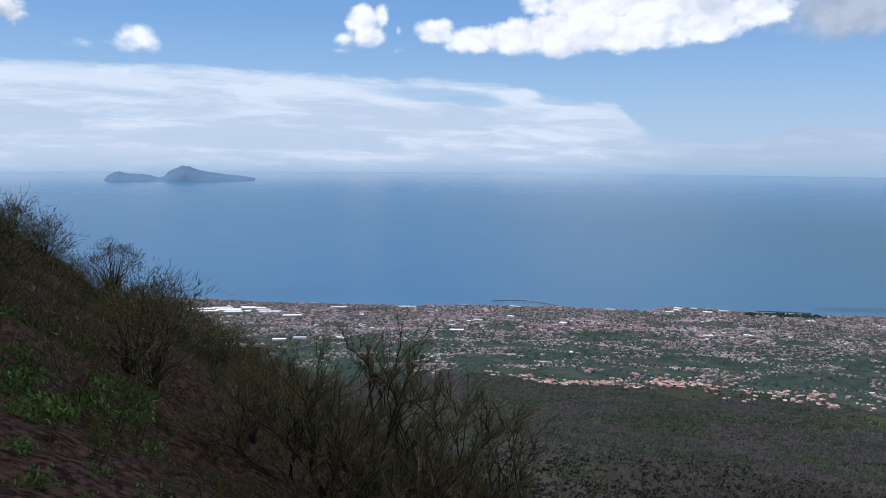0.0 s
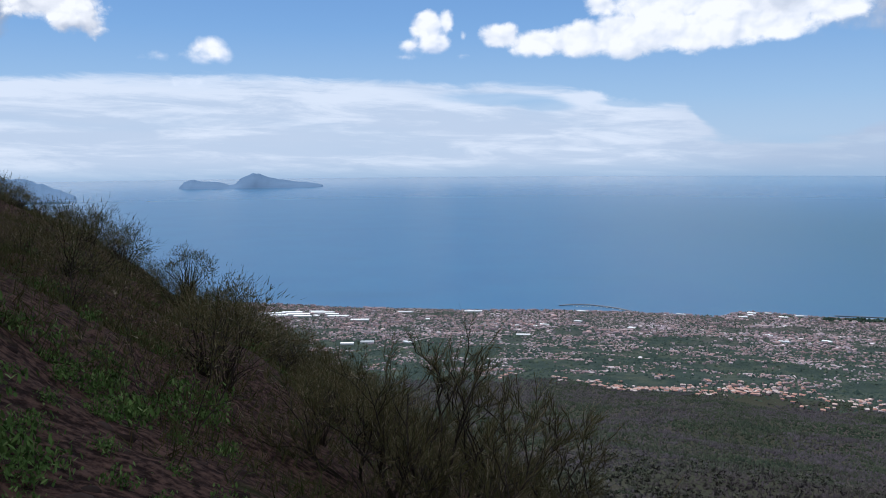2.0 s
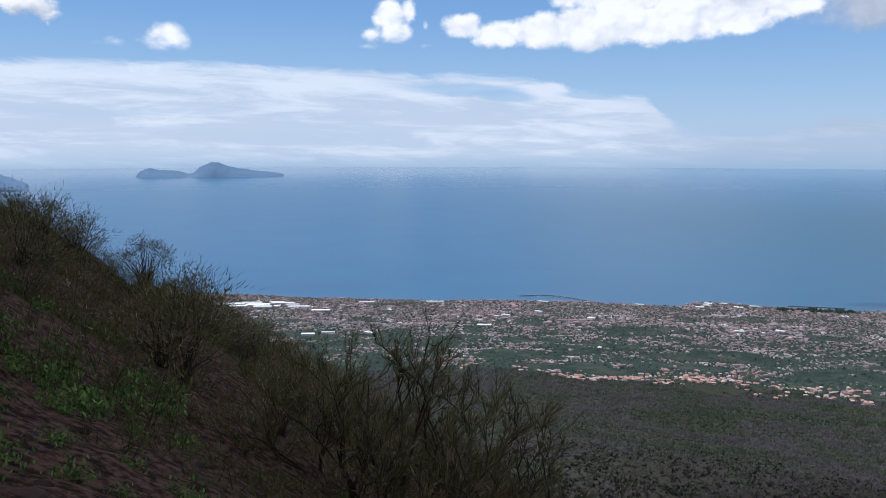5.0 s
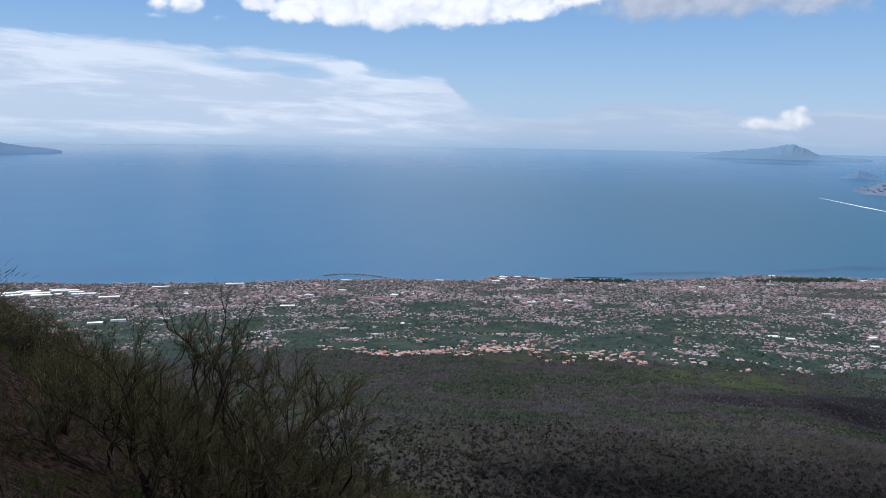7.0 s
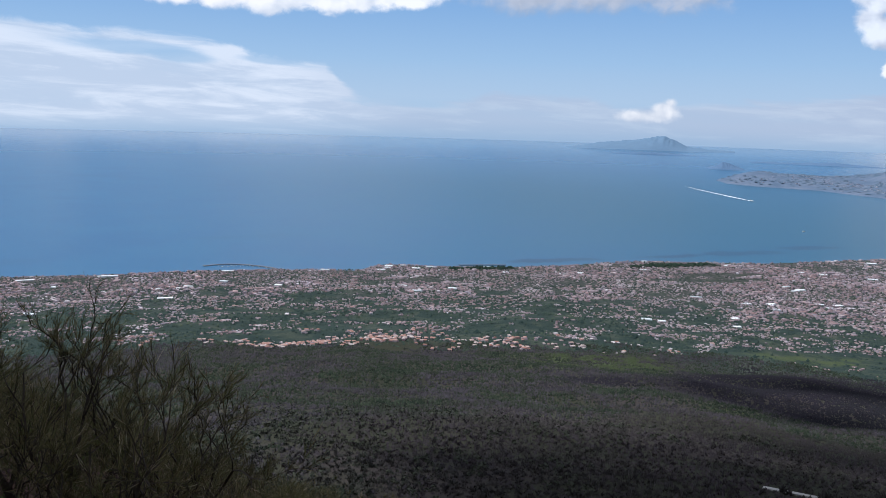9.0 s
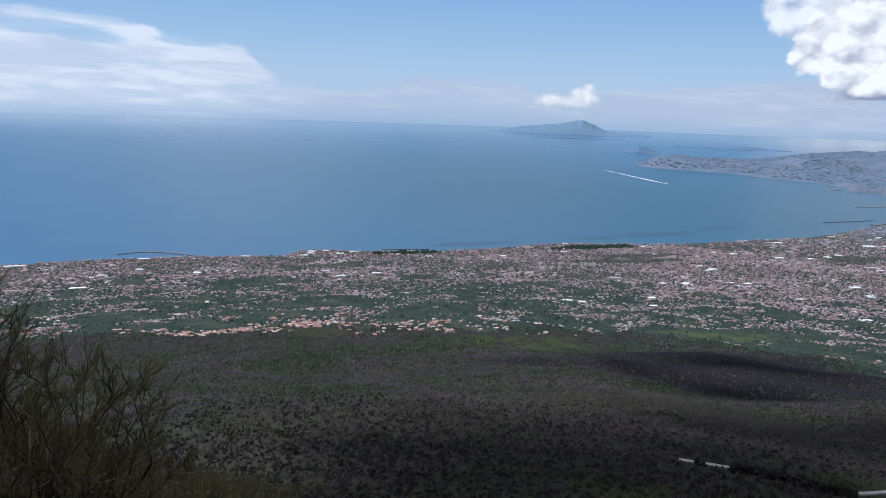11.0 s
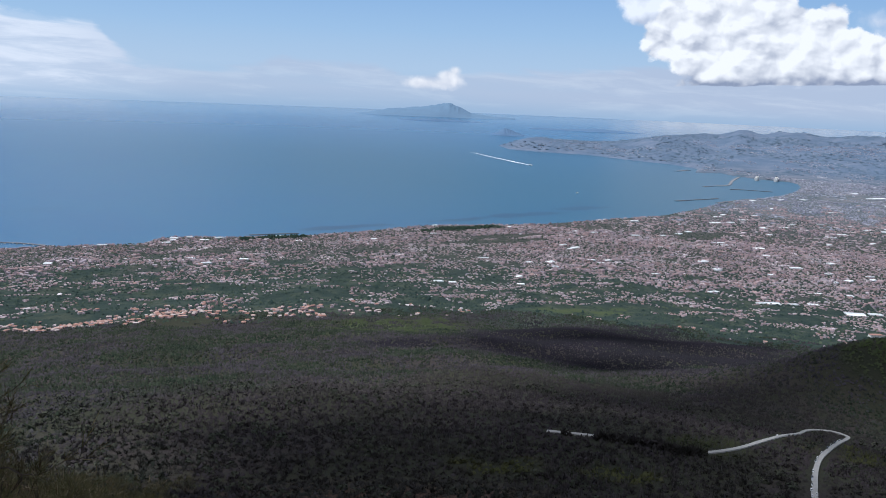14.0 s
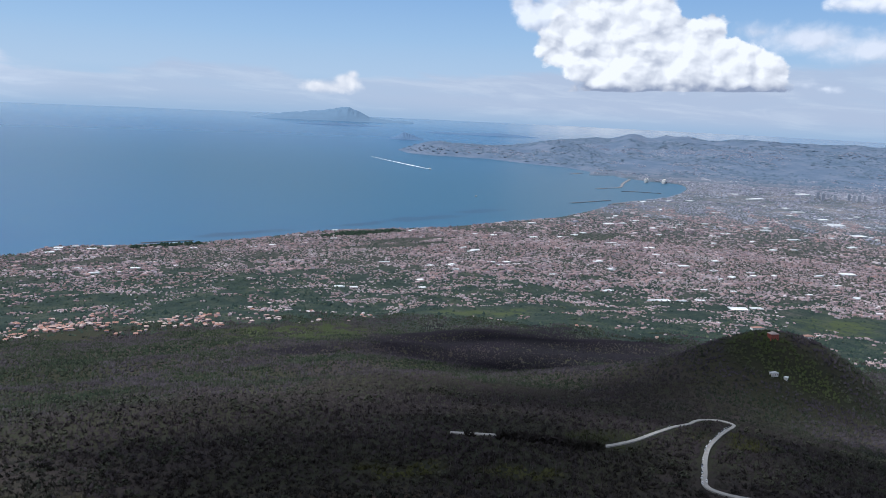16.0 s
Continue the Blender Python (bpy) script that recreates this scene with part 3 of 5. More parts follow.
fine_angles = np.concatenate([np.arange(-50, 80, 0.4), np.arange(80, 310, 5.0)])
radii = np.concatenate([[0.02], np.geomspace(0.6, 70, 110), np.geomspace(71.5, 620, 130), np.geomspace(640, 3000, 150), np.geomspace(3100, 4900, 12)])
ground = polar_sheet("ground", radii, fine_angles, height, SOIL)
tagged(ground, "dark volcanic soil slope running down to green plain", "ground", kind="structure")
sea = polar_sheet("water", [300.0, 4940.0], np.arange(-180, 180, 3.0), lambda x, y: 0 * x, SEA)
tagged(sea, "calm blue sea with a faint swell", "sea", kind="structure")

# ---- far islands and headlands ----
def ridge(name, crest, depth, label, category="island", mat=None, seed=1):
    """An island along a crest of (azimuth, distance, height), with steep flanks and gullies."""
    g = np.random.RandomState(seed)
    crest = np.array(crest, float)
    n, rows = 120, 17
    s = np.linspace(0, len(crest) - 1, n)
    a, r, h = (np.interp(s, np.arange(len(crest)), crest[:, k]) for k in range(3))
    t = np.linspace(-1, 1, rows)
    A = np.radians(a)[:, None] + 0 * t
    fall = np.clip(1 - np.abs(t), 0, 1) ** 0.75
    wob = g.uniform(-1, 1, (n + 8, rows + 8))
    for _ in range(2):
        wob = (wob + np.roll(wob, 1, 0) + np.roll(wob, 1, 1) + np.roll(wob, -1, 0)) / 2.6
    wob = wob[4:-4, 4:-4]
    ends = np.sqrt(np.clip(np.minimum(np.linspace(0, 1, n), np.linspace(1, 0, n)) * 9, 0, 1))[:, None]
    R = r[:, None] + depth * t * (0.2 + 0.8 * ends)
    Z = h[:, None] * (fall * (1 + 0.06 * wob)) - 0.8
    v = np.stack([R * np.sin(A), R * np.cos(A), Z], -1).reshape(-1, 3)
    i, j = np.meshgrid(np.arange(n - 1), np.arange(rows - 1), indexing="ij")
    f = np.stack([i * rows + j, i * rows + j + 1, (i + 1) * rows + j + 1, (i + 1) * rows + j], -1).reshape(-1, 4)
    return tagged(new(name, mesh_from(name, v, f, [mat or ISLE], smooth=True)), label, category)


def crest_of(points, r):
    """Crest from (azimuth, elevation angle) at distance r."""
    return [(a, r, max(0.9, EYE + r * math.tan(radians(e)))) for a, e in points]


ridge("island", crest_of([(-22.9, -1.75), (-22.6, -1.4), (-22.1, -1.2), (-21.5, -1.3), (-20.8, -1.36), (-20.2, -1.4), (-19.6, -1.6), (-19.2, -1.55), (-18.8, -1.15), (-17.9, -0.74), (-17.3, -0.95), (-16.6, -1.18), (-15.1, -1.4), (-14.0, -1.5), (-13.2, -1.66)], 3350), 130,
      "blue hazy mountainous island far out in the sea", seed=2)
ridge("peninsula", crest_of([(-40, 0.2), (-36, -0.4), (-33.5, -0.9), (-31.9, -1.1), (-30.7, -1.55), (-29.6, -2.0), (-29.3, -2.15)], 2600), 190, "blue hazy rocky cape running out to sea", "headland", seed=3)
ridge("island", crest_of([(28.9, -1.6), (30.0, -1.38), (31.2, -1.12), (32.4, -1.02), (33.5, -0.92), (34.6, -0.72), (35.5, -0.55), (36.2, -0.8), (37.1, -1.25), (38.5, -1.38), (40.2, -1.46)], 3900), 150, "haze-tinted pale blue mountainous island under a small cloud", mat=PALE_ISLE, seed=4)
ridge("islet", crest_of([(38.5, -2.6), (39.1, -2.4), (39.5, -2.15), (40.0, -2.28), (40.6, -2.5), (41.0, -2.65)], 2250), 34, "small steep islet in haze blue-grey", "islet", seed=5)
ridge("island", crest_of([(41.1, -2.2), (41.7, -2.06), (42.9, -2.05), (44.9, -2.0), (46.1, -1.92), (47.7, -2.02), (49.3, -2.12)], 2800), 30, "low flat haze-blue island behind a headland", seed=6)
ridge("island", crest_of([(32.0, -1.84), (33.4, -1.76), (35.0, -1.70), (36.5, -1.78), (37.7, -1.84), (38.9, -1.9)], 3200), 20, "long low haze-blue island before a mountainous one", seed=7)

# ---- scattered stuff, built in bulk ----
rng = np.random.RandomState(7)


def sector(n, az0, az1, r0, r1, power=2.0):
    a = np.radians(rng.uniform(az0, az1, n))
    r = rng.uniform(r0 ** power, r1 ** power, n) ** (1 / power)
    return r * np.sin(a), r * np.cos(a), r, np.degrees(a)


def ball(level=1):
    bm = bmesh.new()
    bmesh.ops.create_icosphere(bm, subdivisions=level, radius=1.0)
    v = np.array([x.co for x in bm.verts])
    f = np.array([[q.index for q in x.verts] for x in bm.faces])
    bm.free()
    return v, f


ICO_V, ICO_F = ball()
OCT_V = np.array([(1, 0, 0), (0, 1, 0), (-1, 0, 0), (0, -1, 0), (0.1, 0.1, 0.9), (0, 0, -0.8)], float)
OCT_F = np.array([(0, 1, 4), (1, 2, 4), (2, 3, 4), (3, 0, 4), (1, 0, 5), (2, 1, 5), (3, 2, 5), (0, 3, 5)])


def clumps(name, x, y, wide, tall, mat, jitter=0.35, split=150.0):
    """Uneven leafy clumps standing on the ground, joined; simpler ones past the split distance."""
    near = np.hypot(x, y) < split
    vs, fs, start = [], [], 0
    for pick, V, F in ((near, ICO_V, ICO_F), (~near, OCT_V, OCT_F)):
        n, k = int(pick.sum()), len(V)
        a = rng.uniform(0, 6.3, (n, 1))
        v = V[None] * (1 + rng.uniform(-jitter, jitter, (n, k, 1)))
        v = np.stack([v[..., 0] * np.cos(a) - v[..., 1] * np.sin(a), v[..., 0] * np.sin(a) + v[..., 1] * np.cos(a), v[..., 2]], -1)
        v = v * np.stack([wide, wide, tall], -1)[pick][:, None, :]
        v[..., 2] += (tall[pick] * 0.45)[:, None]
        v += np.stack([x, y, height(x, y)], -1)[pick][:, None, :]
        vs.append(v.reshape(-1, 3))
        fs.append((F[None] + (start + np.arange(n) * k)[:, None, None]).reshape(-1, 3))
        start += n * k
    return new(name, mesh_from(name, np.concatenate(vs), np.concatenate(fs), [mat]))


def feathers(name, x, y, wide, tall, mat, near_k=13, far_k=8, split=140.0):
    """Trees and bushes as sprays of small blades that rise and spread from each foot, joined."""
    r = np.hypot(x, y)
    z = height(x, y)
    vs = []
    for pick, k, fat in ((r < split, near_k, 0.20), (r >= split, far_k, 0.30)):
        n = int(pick.sum())
        foot = np.repeat(np.stack([x, y, z], -1)[pick], k, 0)
        w, t = np.repeat(wide[pick], k), np.repeat(tall[pick], k)
        m = n * k
        a = rng.uniform(0, 2 * np.pi, m)
        q = np.sqrt(rng.uniform(0, 1, m))
        c = foot + np.stack([w * q * np.cos(a) * 0.8, w * q * np.sin(a) * 0.8, t * (0.15 + 0.75 * (1 - q ** 2) * rng.uniform(0.5, 1.0, m))], -1)
        out = np.stack([np.cos(a) * q * 0.8, np.sin(a) * q * 0.8, 0 * a + 0.7], -1) + rng.normal(0, 0.35, (m, 3))
        out /= np.linalg.norm(out, axis=1)[:, None]
        side = np.cross(out, rng.normal(0, 1, (m, 3)))
        side /= np.linalg.norm(side, axis=1)[:, None] + 1e-9
        L = (0.42 * t * rng.uniform(0.6, 1.4, m))[:, None]
        b = (fat * w * rng.uniform(0.6, 1.4, m))[:, None]
        vs.append(np.stack([c - out * L - side * b, c - out * L * 0.6 + side * b, c + out * L], 1).reshape(-1, 3))
    v = np.concatenate(vs)
    return new(name, mesh_from(name, v, np.arange(len(v)).reshape(-1, 3), [mat]))


def crowns(name, x, y, wide, tall, mat, near_k=18, far_k=10, split=130.0):
    """Rounded leafy crowns: small blades lying on an uneven dome over each foot, joined."""
    r, z, vs = np.hypot(x, y), height(x, y), []
    for pick, k, fat in ((r < split, near_k, 0.34), (r >= split, far_k, 0.48)):
        m = int(pick.sum()) * k
        d = rng.normal(0, 1, (m, 3)) + np.array([0, 0, 0.5])
        d[:, 2] = np.abs(d[:, 2])
        d /= np.linalg.norm(d, axis=1)[:, None]
        w, t = np.repeat(wide[pick], k)[:, None], np.repeat(tall[pick], k)[:, None]
        c = np.repeat(np.stack([x, y, z], -1)[pick], k, 0) + d * np.concatenate([w, w, t], 1) * rng.uniform(0.7, 1.1, (m, 1))
        u = np.cross(d + rng.normal(0, 0.35, (m, 3)), rng.normal(0, 1, (m, 3)))
        u /= np.linalg.norm(u, axis=1)[:, None] + 1e-9
        s = np.cross(d, u)
        L = fat * w * rng.uniform(0.6, 1.4, (m, 1))
        vs.append(np.stack([c - u * L, c + s * L, c + u * L, c - s * L * 0.8 + d * L * 0.4], 1).reshape(-1, 3))
    v = np.concatenate(vs)
    return new(name, mesh_from(name, v, np.arange(len(v)).reshape(-1, 4), [mat]))


def within(x, y, patches, grow=1.0):
    out = np.zeros(np.shape(x), bool)
    for px, py, w, h in patches:
        out |= ((x - px) / w) ** 2 + ((y - py) / h) ** 2 < grow * (1 + 0.8 * lumps(x, y, 25, 16))
    return out


def forest_edge(a):
    return np.interp(a, [-40, 4, 12, 16, 22, 29, 35, 40, 48, 56, 62, 80], [288, 285, 272, 262, 270, 283, 292, 300, 300, 292, 296, 300])


# ---- the mountain road ----
ROAD = [(54.2, 56.2), (54.9, 55.3), (57.3, 52.6), (60.6, 48.7), (62.0, 46.3), (63.9, 44.7), (71.0, 45.4), (79.5, 47.6), (88.5, 50.2), (97.0, 53.2), (104.6, 56.2), (109.6, 55.6), (109.3, 53.0), (106.0, 51.3), (98.0, 48.2),
        (89.8, 45.0), (81.8, 42.0), (76.5, 39.6), (71.8, 37.2), (67.0, 34.6), (62.9, 32.3), (61.8, 30.5), (62.4, 28.5), (64.5, 26.2)]


def spline(points, per=8):
    """Points along a smooth curve through the given ones."""
    p = np.array(points, float)
    q = np.concatenate([[2 * p[0] - p[1]], p, [2 * p[-1] - p[-2]]])
    out = []
    for k in range(1, len(q) - 2):
        for t in np.arange(per) / per:
            a, b, c, d = q[k - 1:k + 3]
            out.append(0.5 * (2 * b + (c - a) * t + (2 * a - 5 * b + 4 * c - d) * t * t + (3 * b - a - 3 * c + d) * t ** 3))
    return np.array(out + [p[-1]])


def near_line(x, y, line, reach):
    d = np.full(np.shape(x), 1e9)
    for p in line:
        d = np.minimum(d, np.hypot(x - p[0], y - p[1]))
    return d < reach


def ribbon(name, line, wide, mat, lift=0.05, thick=0.25):
    """A paved strip laid on the ground, with side faces."""
    line = np.asarray(line)
    d = np.gradient(line, axis=0)
    d /= np.linalg.norm(d, axis=1)[:, None]
    side = np.stack([-d[:, 1], d[:, 0]], -1) * np.reshape(wide, (-1, 1)) / 2
    l, r = line + side, line - side
    z = np.maximum(np.maximum(height(l[:, 0], l[:, 1]), height(r[:, 0], r[:, 1])), 0) + lift
    top = [np.column_stack([l, z]), np.column_stack([r, z]), np.column_stack([l, z - thick]), np.column_stack([r, z - thick])]
    n = len(line)
    i = np.arange(n - 1)
    quad = lambda a, b: np.stack([a * n + i, a * n + i + 1, b * n + i + 1, b * n + i], -1)
    return new(name, mesh_from(name, np.concatenate(top), np.concatenate([quad(0, 1), quad(2, 0), quad(1, 3)]), [mat]))


road_line = spline(ROAD)
tagged(ribbon("road", road_line, 0.50, ASPHALT, 0.14, 0.6), "pale grey asphalt mountain road with a hairpin bend", "road", kind="structure")

x, y, r, a = sector(20000, -22, 80, 50, 125, 1.25)
edge = forest_edge(a) + 7 * lumps(x, y, 30, 9) + 3 * lumps(x, y, 9, 19)
keep = (r < edge) & (r < 75 + 50 * rng.uniform(0, 1, len(r)) ** 2) & ~near_line(x, y, np.concatenate([road_line[:20], road_line[36:]]), 1.3) & ~near_line(x, y, road_line[20:36], 0.5) & ~near_line(x + 0.9, y + 0.55, road_line[36:], 1.0)
x, y, r = x[keep], y[keep], r[keep]
size = rng.uniform(0.16, 0.40, len(x)) * (0.85 + r / 500)
# taller trees screen the road in places
screen = [(p, q) for k, p in enumerate(road_line[:46]) for q in range(5 if 17 <= k <= 40 else 1) if rng.uniform() < (0.95 if 17 <= k <= 40 else 0.1)]
gap = rng.uniform(0.5, 1.2, len(screen))
pull = np.array([p - np.array(p) / np.hypot(*p) * d for (p, q), d in zip(screen, gap)]) + rng.normal(0, 0.15, (len(screen), 2))
x, y, size = np.concatenate([x, pull[:, 0]]), np.concatenate([y, pull[:, 1]]), np.concatenate([size, rng.uniform(0.55, 0.8, len(screen))])
tagged(feathers("forest", x, y, size, size * rng.uniform(0.9, 1.6, len(x)), WOOD), "dark green and grey-violet scrub forest on the lower slope", "forest", kind="stuff")


def domes(name, x, y, wide, tall, mat):
    """Small uneven crowns as shallow caps that stand shoulder to shoulder, joined."""
    n = len(x)
    a = rng.uniform(0, 6.3, (n, 1)) + np.arange(5)[None] * 1.2566
    q = wide[:, None] * rng.uniform(0.65, 1.25, (n, 5))
    z = height(x, y)
    ring = np.stack([x[:, None] + q * np.cos(a), y[:, None] + q * np.sin(a), z[:, None] + tall[:, None] * rng.uniform(-0.25, 0.35, (n, 5))], -1)
    tip = np.stack([x + wide * rng.normal(0, 0.2, n), y + wide * rng.normal(0, 0.2, n), z + tall], -1)[:, None]
    v = np.concatenate([ring, tip], 1).reshape(-1, 3)
    k = np.arange(5)
    f = np.stack([k, (k + 1) % 5, np.full(5, 5)], -1)
    return new(name, mesh_from(name, v, (f[None] + 6 * np.arange(n)[:, None, None]).reshape(-1, 3), [mat], smooth=True))


x, y, r, a = sector(160000, -22, 80, 50, 314, 1.6)
edge = forest_edge(a) + 7 * lumps(x, y, 30, 9) + 3 * lumps(x, y, 9, 19)
keep = (r < edge) & ~near_line(x, y, road_line[36:], 0.75) & ~near_line(x, y, road_line[:36], 0.5)
x, y, r = x[keep], y[keep], r[keep]
size = rng.uniform(0.20, 0.44, len(x)) * (0.55 + 0.5 * ease(r, 60, 220))
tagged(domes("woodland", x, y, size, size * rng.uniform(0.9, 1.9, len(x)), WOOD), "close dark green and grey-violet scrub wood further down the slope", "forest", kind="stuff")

x, y, r, a = sector(5000, -22, 80, 52, 120, 1.3)
keep = (r < forest_edge(a) - 2 + 7 * lumps(x, y, 30, 9)) & (lumps(x, y, 16, 33) > -0.1) & ~within(x, y, [(128, 205, 30, 27), (192, 168, 52, 30), (62, 58, 30, 26)]) & ~near_line(x, y, road_line, 1.3) & ~near_line(x + 0.9, y + 0.55, road_line[36:], 1.2)
x, y, r = x[keep], y[keep], r[keep]
size = rng.uniform(0.18, 0.44, len(x)) * (0.8 + r / 350)
tagged(crowns("oak_scrub", x, y, size, size * rng.uniform(0.9, 1.5, len(x)), OAK), "rounded dark green crowns of scrub oak on the lower slope", "forest", kind="stuff")


def poles(name, x, y, tall, wide, mat, lean=0.12):
    """Bare upright stems: three thin blades each."""
    n = len(x)
    z = height(x, y)
    vs, fs = [], []
    for k in range(3):
        a = rng.uniform(0, np.pi, n)
        ox, oy = np.cos(a) * wide, np.sin(a) * wide
        tx, ty = rng.normal(0, lean, n) * tall, rng.normal(0, lean, n) * tall
        h = tall * rng.uniform(0.7, 1.0, n)
        v = np.stack([np.stack([x - ox, y - oy, z - 0.1], -1), np.stack([x + ox, y + oy, z - 0.1], -1), np.stack([x + tx, y + ty, z + h], -1)], 1)
        vs.append(v.reshape(-1, 3))
        fs.append(np.arange(3 * n).reshape(-1, 3) + 3 * n * k)
    return new(name, mesh_from(name, np.concatenate(vs), np.concatenate(fs), [mat]))


x, y, r, a = sector(26000, -10, 80, 50, 210, 1.3)
keep = (lumps(x, y, 40, 21) > -0.15) & ~near_line(x, y, road_line, 1.2) & ~near_line(x + 0.9, y + 0.55, road_line[20:], 0.9)
x, y = x[keep], y[keep]
tagged(poles("bare_wood", x, y, rng.uniform(0.5, 1.15, len(x)), rng.uniform(0.015, 0.035, len(x)), BARE), "leafless grey chestnut stems standing in the scrub forest", "forest", kind="stuff")


def houses_mesh(x, y, wide, long, tall, turn, pitch, wall, roof, eaves=0.06):
    """Houses joined: four walls and a hipped roof each."""
    n = len(x)
    z = height(x, y)
    c, s = np.cos(turn), np.sin(turn)
    px, py = np.array([-1, 1, 1, -1]), np.array([-1, -1, 1, 1])
    v = np.zeros((n, 10, 3))
    for k in range(4):
        lx, ly = px[k] * wide / 2, py[k] * long / 2
        v[:, k] = np.stack([x + c * lx - s * ly, y + s * lx + c * ly, z - 0.5], -1)
        v[:, k + 4] = v[:, k] + np.stack([0 * x, 0 * x, tall + 0.5], -1)
    for k, t in ((8, -0.28), (9, 0.28)):
        v[:, k] = np.stack([x - s * t * long, y + c * t * long, z + tall + pitch], -1)
    quads = np.array([[0, 1, 5, 4], [1, 2, 6, 5], [2, 3, 7, 6], [3, 0, 4, 7], [5, 6, 9, 8], [7, 4, 8, 9]])
    tris = np.array([[4, 5, 8], [6, 7, 9]])
    off = (np.arange(n) * 10)[:, None, None]
    q, t = (quads[None] + off).reshape(-1, 4), (tris[None] + off).reshape(-1, 3)
    index = np.concatenate([np.tile([0, 0, 0, 0, 1, 1], n), np.tile([1, 1], n)])
    return mesh_from("houses", v.reshape(-1, 3), [q, t], [wall, roof], index)


# dark groves and open fields where nothing is built: x, y, half width, half depth
GROVES = [(220, 517, 26, 7), (-46, 526, 22, 6), (380, 502, 36, 8), (372, 452, 40, 16), (536, 398, 30, 14), (90, 420, 26, 14), (60, 360, 30, 14), (105, 335, 30, 12), (165, 480, 22, 10)]
FIELDS = [(232, 222, 40, 14), (385, 140, 40, 26), (330, 190, 26, 12), (60, 300, 30, 12)]


def settle(n, az0, az1, r0, r1, lo, hi, power=2.0):
    """Places for houses, thin by the forest and dense by the shore."""
    x, y, r, a = sector(n, az0, az1, r0, r1, power)
    edge = forest_edge(a) + 10 * lumps(x, y, 40, 11) - 6
    deep = np.clip((r - edge) / np.maximum(500 - edge, 50), 0, 1) ** 1.8
    dense = lo + (hi - lo) * deep - 0.42 * (1 - ease(r - edge, 0, 46)) + 0.14 * deep * (a < 14) + 0.16 * ease(a, 42, 56) + (1.5 - 0.4 * deep) * (patchy(x, y, 62, 12, 3) - 0.5) + (2.9 - 1.3 * deep) * (patchy(x, y, 13, 13, 3) - 0.5)
    dense = 0.8 * ease(dense, 0.16, 1.0)
    # the houses stand in rows along the slope
    row = 1.2 + 0.3 * (r > 560)
    shift = np.round(r / row) * row + rng.normal(0, 0.16, n) - r
    rows = (rng.uniform(0, 1, n) < 0.5) * shift
    x, y, r = x * (1 + rows / r), y * (1 + rows / r), r + rows
    keep = (shore_distance(x, y) > 2) & (r > edge) & (rng.uniform(0, 1, n) < dense) & ~within(x, y, GROVES) & ~within(x, y, FIELDS)
    return x[keep], y[keep], r[keep]


def turn_of(x, y):
    n = len(x)
    return 0.5 * lumps(x, y, 150, 14) + rng.choice([0, np.pi / 2], n) + rng.normal(0, 0.08, n)


x, y, r = settle(96000, -24, 76, 262, 660, 0.42, 0.82)
order = np.argsort(r + rng.uniform(0, 60, len(r)))
near, rest = order[:300], order[300:]
villas = [(x[k], y[k]) for k in near]
x, y, r = x[rest], y[rest], r[rest]
n = len(x)
block = (r > 430) & (patchy(x, y, 30, 41, 3) + rng.uniform(-0.12, 0.12, n) > 0.50)
w = 0.36 + 0.22 * rng.gamma(2.0, 0.75, n) * (1 + 0.5 * block)
h = rng.uniform(0.22, 0.5, n) * np.where(block, rng.uniform(1.0, 2.3, n), 1.0)
pitch = np.where(rng.uniform(0, 1, n) < 0.5, 0.16 * w, 0.02)
tagged(new("town", houses_mesh(x, y, w, w * rng.uniform(1.0, 1.7, n), h, turn_of(x, y), pitch, WALLS, ROOFS)), "pinkish and cream houses of a dense coastal town", "town", kind="stuff")
x, y, r = settle(56000, 36, 80, 600, 1300, 0.50, 0.62)
n = len(x)
w = rng.uniform(0.5, 1.25, n) * (0.6 + r / 1500) * (1 + 1.3 * (rng.uniform(0, 1, n) < 0.08))
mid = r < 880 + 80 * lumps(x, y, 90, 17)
for pick, name, mats, label in ((mid, "suburb", (WALLS, ROOFS), "rose and grey suburb blocks on the coastal plain"), (~mid, "city", (FAR_WALLS, FAR_ROOFS), "city blocks round a distant bay, haze-tinted grey-lilac")):
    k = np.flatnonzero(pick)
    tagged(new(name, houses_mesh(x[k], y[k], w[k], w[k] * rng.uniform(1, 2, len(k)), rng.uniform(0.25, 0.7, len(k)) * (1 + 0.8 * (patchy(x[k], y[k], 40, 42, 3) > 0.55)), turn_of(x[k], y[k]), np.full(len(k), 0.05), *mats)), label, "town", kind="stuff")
x, y, r, a = sector(17000, 39.5, 80, 1180, 2000)
keep = (shore_distance(x, y) > 8) & (patchy(x, y, 110, 18) + 0.06 * lumps(x, y, 40, 44) > 0.46 + 0.08 * ease(r, 1300, 1700))
x, y = x[keep], y[keep]
n = len(x)
w = rng.uniform(0.9, 2.3, n)
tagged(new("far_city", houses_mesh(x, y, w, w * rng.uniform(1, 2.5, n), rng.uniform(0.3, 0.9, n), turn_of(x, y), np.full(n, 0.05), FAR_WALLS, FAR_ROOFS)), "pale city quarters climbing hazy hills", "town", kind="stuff")

